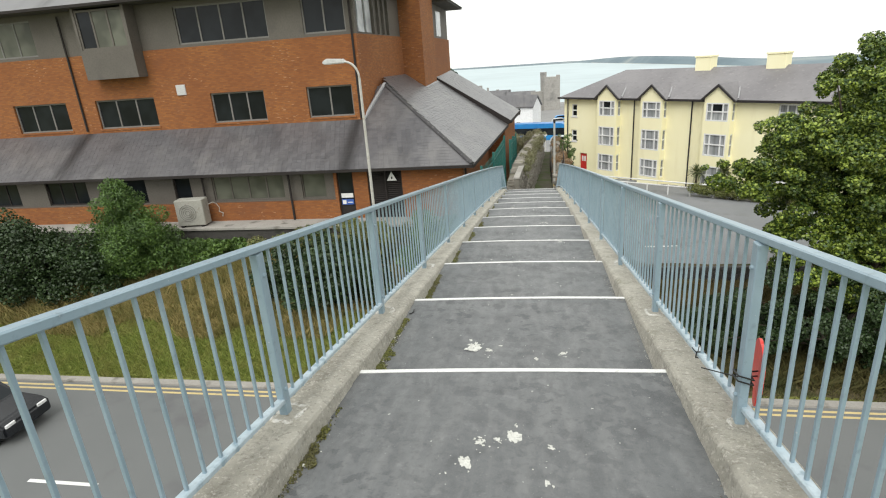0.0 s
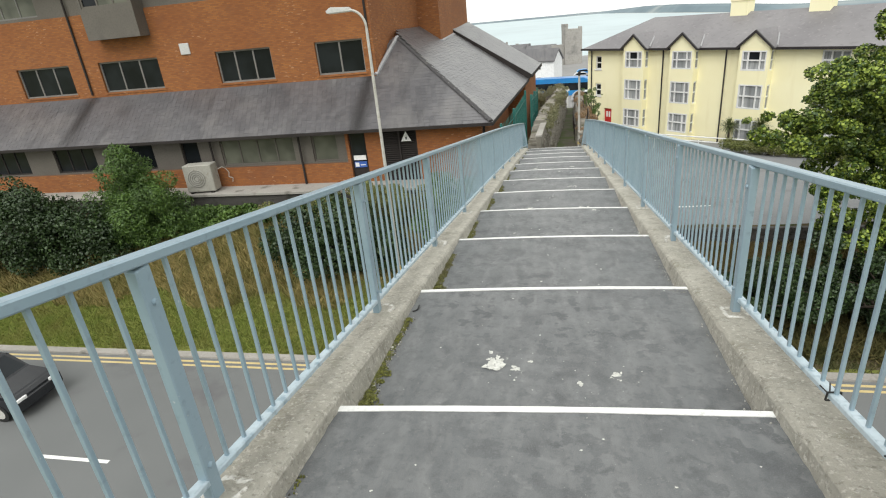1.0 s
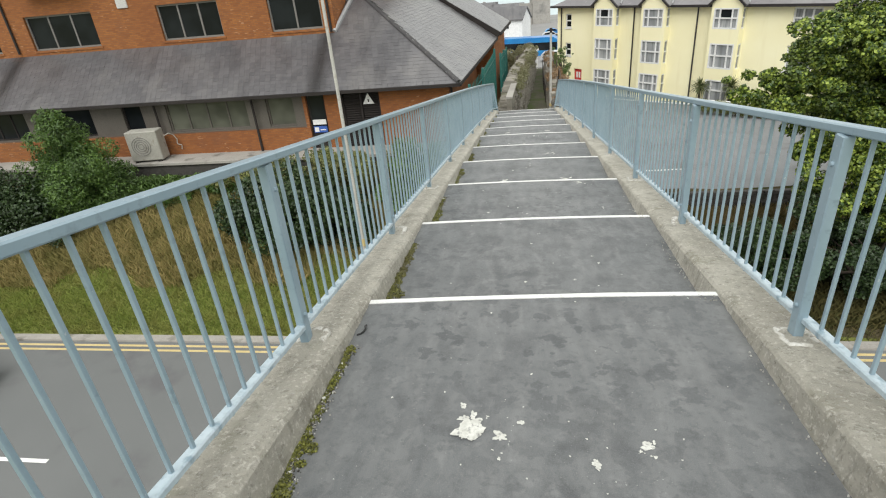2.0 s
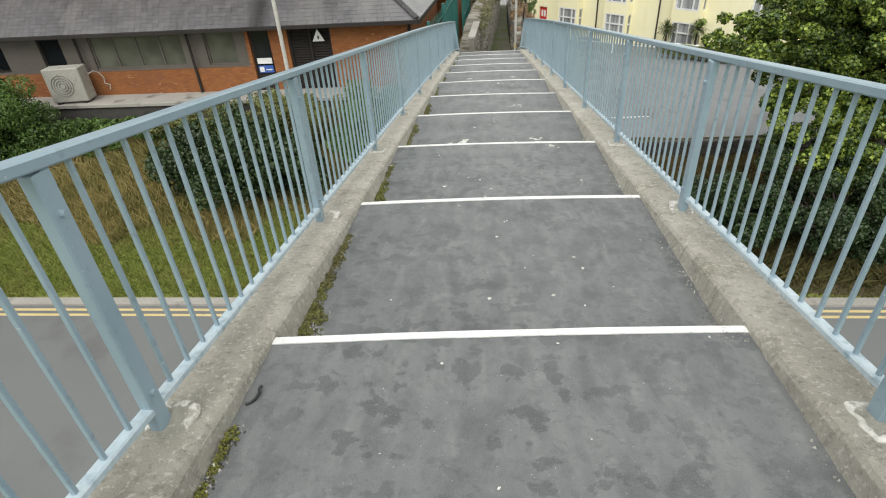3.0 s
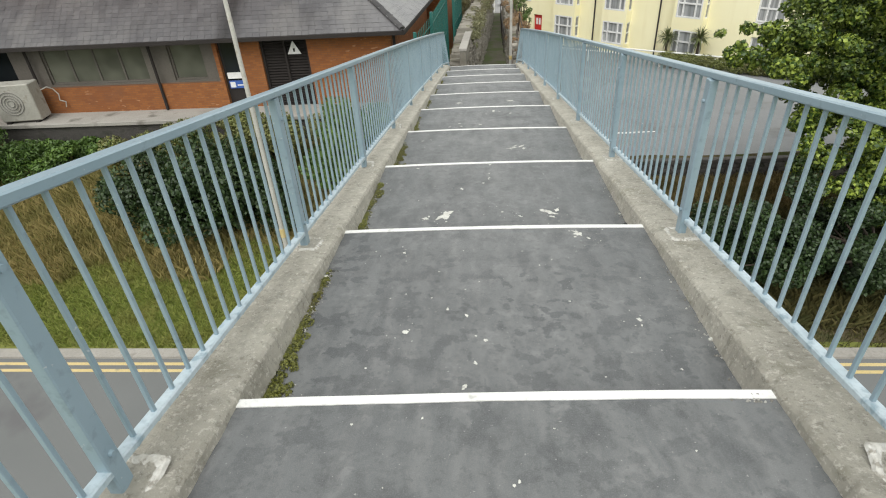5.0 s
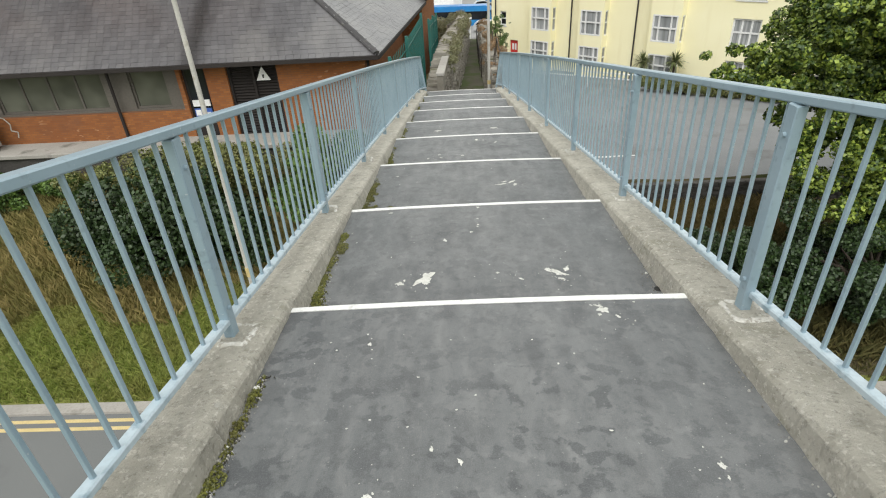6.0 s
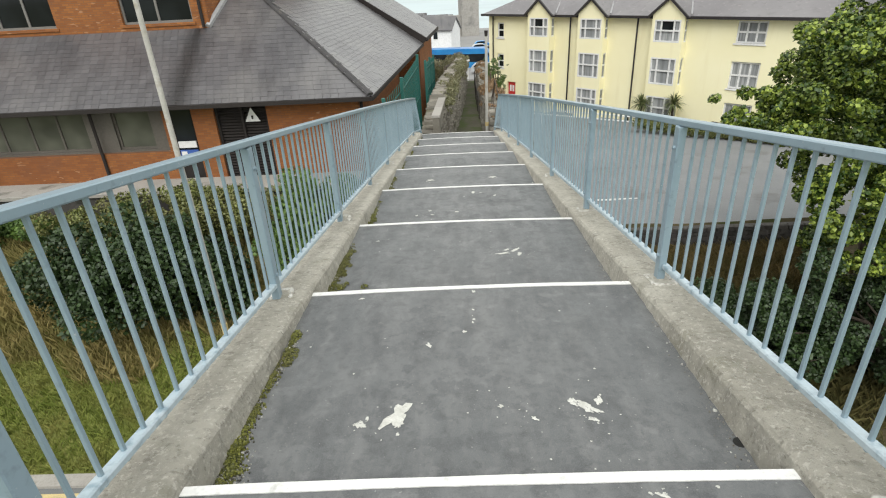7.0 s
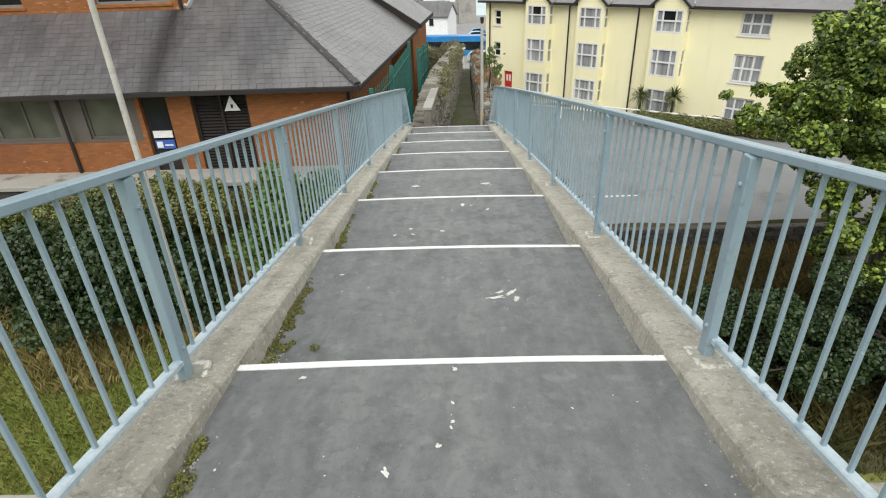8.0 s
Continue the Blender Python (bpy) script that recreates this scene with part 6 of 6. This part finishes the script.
for (x, y, n, spread, big_r) in [(0.1, 12.6, 4, 0.2, 0.03), (-0.2, 11.9, 4, 0.15, 0.03), (0.3, 15.2, 4, 0.15, 0.04), (-0.1, 9.0, 9, 0.35, 0.018), (-0.1, 6.1, 6, 0.3, 0.016), (0.1, 4.6, 5, 0.4, 0.014)]:
    for i in range(n):
        patch(sv, sf, x + rng.gauss(0, spread), y + rng.gauss(0, spread * 0.8), big_r * rng.uniform(0.4, 1.0), rng.uniform(1.0, 2.2), 0.003, rng.uniform(-1, 1))
for i in range(190):
    y = rng.uniform(-1.5, 20)
    patch(sv, sf, rng.uniform(-1.0, 1.0), y, rng.uniform(0.003, 0.009), 1.0)
tagged(new("bird_droppings", raw("bird_droppings", sv, sf, M["splash"])), "dried white bird droppings spattered on the deck", "droppings", "", "stuff")



def litter(name, n, r0, r1, spread, material, label, category, seed):
    """Small lumps gathered at the kerb foot, mostly below each step."""
    rg = random.Random(seed)
    vs, fs = [], []
    for i in range(n):
        k = rg.randint(-1, 11)
        y = nose(k, -1.06)[0] + 0.015 + rg.random() ** 2.5 * 0.7 * STEP
        if noise.noise((y * 2.6, 0.3, 3.4)) < -0.08 and rg.random() < 0.85:
            continue
        heap = max(0.0, noise.noise((y * 9, 0.4, 7.3))) if name == "moss" else 0.1
        if name == "moss" and heap < 0.02 and rg.random() < 0.6:
            continue
        side = -1 if name != "grit" or rg.random() < 0.93 else 1
        x = side * (1.055 - abs(rg.gauss(0, spread * (0.55 + 1.3 * max(0.0, 1 - (y - nose(k, -1.06)[0]) / 0.45)))))
        r = rg.uniform(r0, r1)
        z = tread_z(x, y) + (0.004 if name == "moss" else 0.0) + heap * 0.045 * rg.random() * max(0.0, 1 - (1.055 - abs(x)) / 0.09)
        o = len(vs)
        for j in range(6):
            a = 2 * math.pi * j / 6 + rg.uniform(-0.4, 0.4)
            q = r * rg.uniform(0.6, 1.2)
            vs.append((x + q * math.cos(a), y + q * math.sin(a), z - 0.003))
        for j in range(6):
            a = 2 * math.pi * j / 6 + rg.uniform(-0.4, 0.4)
            q = r * rg.uniform(0.3, 0.8)
            vs.append((x + q * math.cos(a), y + q * math.sin(a), z + r * rg.uniform(0.4, 1.0)))
        fs += [(o + j, o + (j + 1) % 6, o + 6 + (j + 1) % 6, o + 6 + j) for j in range(6)]
        fs.append(tuple(o + 6 + j for j in range(6)))
    return tagged(new(name, raw(name, vs, fs, material)), label, category, "", "stuff")


M["soil"] = leaf_material("dark_dirt", (0.035, 0.033, 0.026), (0.075, 0.068, 0.052), (0.05, 0.05, 0.03))
M["moss_green"] = leaf_material("green_moss", (0.05, 0.056, 0.014), (0.20, 0.205, 0.035), (0.085, 0.07, 0.032))
M["grit"] = leaf_material("pale_grit", (0.16, 0.15, 0.13), (0.50, 0.49, 0.46), (0.10, 0.09, 0.075))
litter("dirt", 17000, 0.002, 0.007, 0.036, M["soil"], "dark damp dirt along the kerb foot", "dirt", 50)
litter("moss", 42000, 0.0025, 0.0085, 0.030, M["moss_green"], "green moss gathered along the kerb foot", "moss", 51)
litter("grit", 15000, 0.002, 0.0075, 0.042, M["grit"], "pale grit and leaf crumbs along the kerb foot", "grit", 52)
litter("grit", 150, 0.006, 0.016, 0.035, M["splash"], "white stone chips by the kerb", "grit", 53)
rng = random.Random(64)
tufted = []
for y0, run in ((0.72, 0.35), (2.02, 0.5), (3.9, 0.8), (5.75, 0.55), (7.6, 0.2), (8.45, 0.3), (9.65, 0.85), (11.4, 0.4), (13.2, 0.4)):
    for i in range(int(run * 70)):
        q = rng.random() ** 1.4
        y = y0 + q * run
        x = -1.045 + abs(rng.gauss(0, 0.016 + 0.055 * (1 - q) ** 2))
        if noise.noise((y * 9, x * 9, 5)) > -0.18:
            tufted.append((x, y, tread_z(x, y) + 0.006, rng.uniform(0.012, 0.032)))
tagged(new("kerb_weeds", clumps("kerb_weeds", 20000, tufted, 0.013, M["moss_green"], 66, up=0.6, flat=0.7)), "ragged green and brown moss and weeds at the kerb foot", "moss", "", "stuff")
cable = thing("cable_offcut", (-1.03, 3.31, tread_z(-1.03, 3.31)), "short black bent cable end lying on the deck", "cable")
bm = bmesh.new()
pts = [(-0.03, -0.07, 0.012), (0.0, -0.055, 0.012), (0.022, -0.02, 0.014), (0.028, 0.02, 0.018), (0.018, 0.05, 0.02), (0.022, 0.075, 0.016)]
for a, b in zip(pts, pts[1:]):
    tube(bm, [0.65 * q for q in a], [0.65 * q for q in b], 0.006, n=6)
part("cable", bm, M["black"], cable)
drain = thing("drain_hole", (1.05, 7.78, tread_z(1.05, 7.78)), "small dark drain hole beside the kerb", "drain")
part("hole", tube(bmesh.new(), (0, 0, -0.02), (0, 0, 0.004), 0.028, n=10), M["black"], drain)

# ---- pieces of walls and roofs ----
for me_, loc, sc in lot_stones[:300]:
    piece("stone", me_, lotwall, loc, (0, 0, 0), sc)
count, rest = {}, {}
rng = random.Random(91)
alley_stones.sort(key=lambda q: q[2][1])
for w_ob, me_, loc, sc in alley_stones:
    count[w_ob.name] = count.get(w_ob.name, 0) + 1
    lean = Euler((rng.uniform(-0.2, 0.2), rng.uniform(-0.15, 0.15), rng.uniform(-0.15, 0.15)))
    if count[w_ob.name] <= 300:
        piece("stone", me_, w_ob, loc, lean, sc)
    else:
        vs, fs = rest.setdefault(w_ob.name, ([], []))
        o = len(vs)
        m3 = lean.to_matrix()
        vs += [m3 @ Vector((c.co.x * sc[0], c.co.y * sc[1], c.co.z * sc[2])) + Vector(loc) for c in me_.vertices]
        fs += [tuple(o + i for i in p.vertices) for p in me_.polygons]
for w_ob in (awall, awall2):
    if w_ob.name in rest:
        ob = new("rubble", raw("rubble", *rest[w_ob.name], M["stone"]))
        ob.parent = w_ob
        tagged(ob, "", "", "", "stuff")
for loc, turn in slate_list:
    piece("slate", slate_me, roof_part, loc, turn)
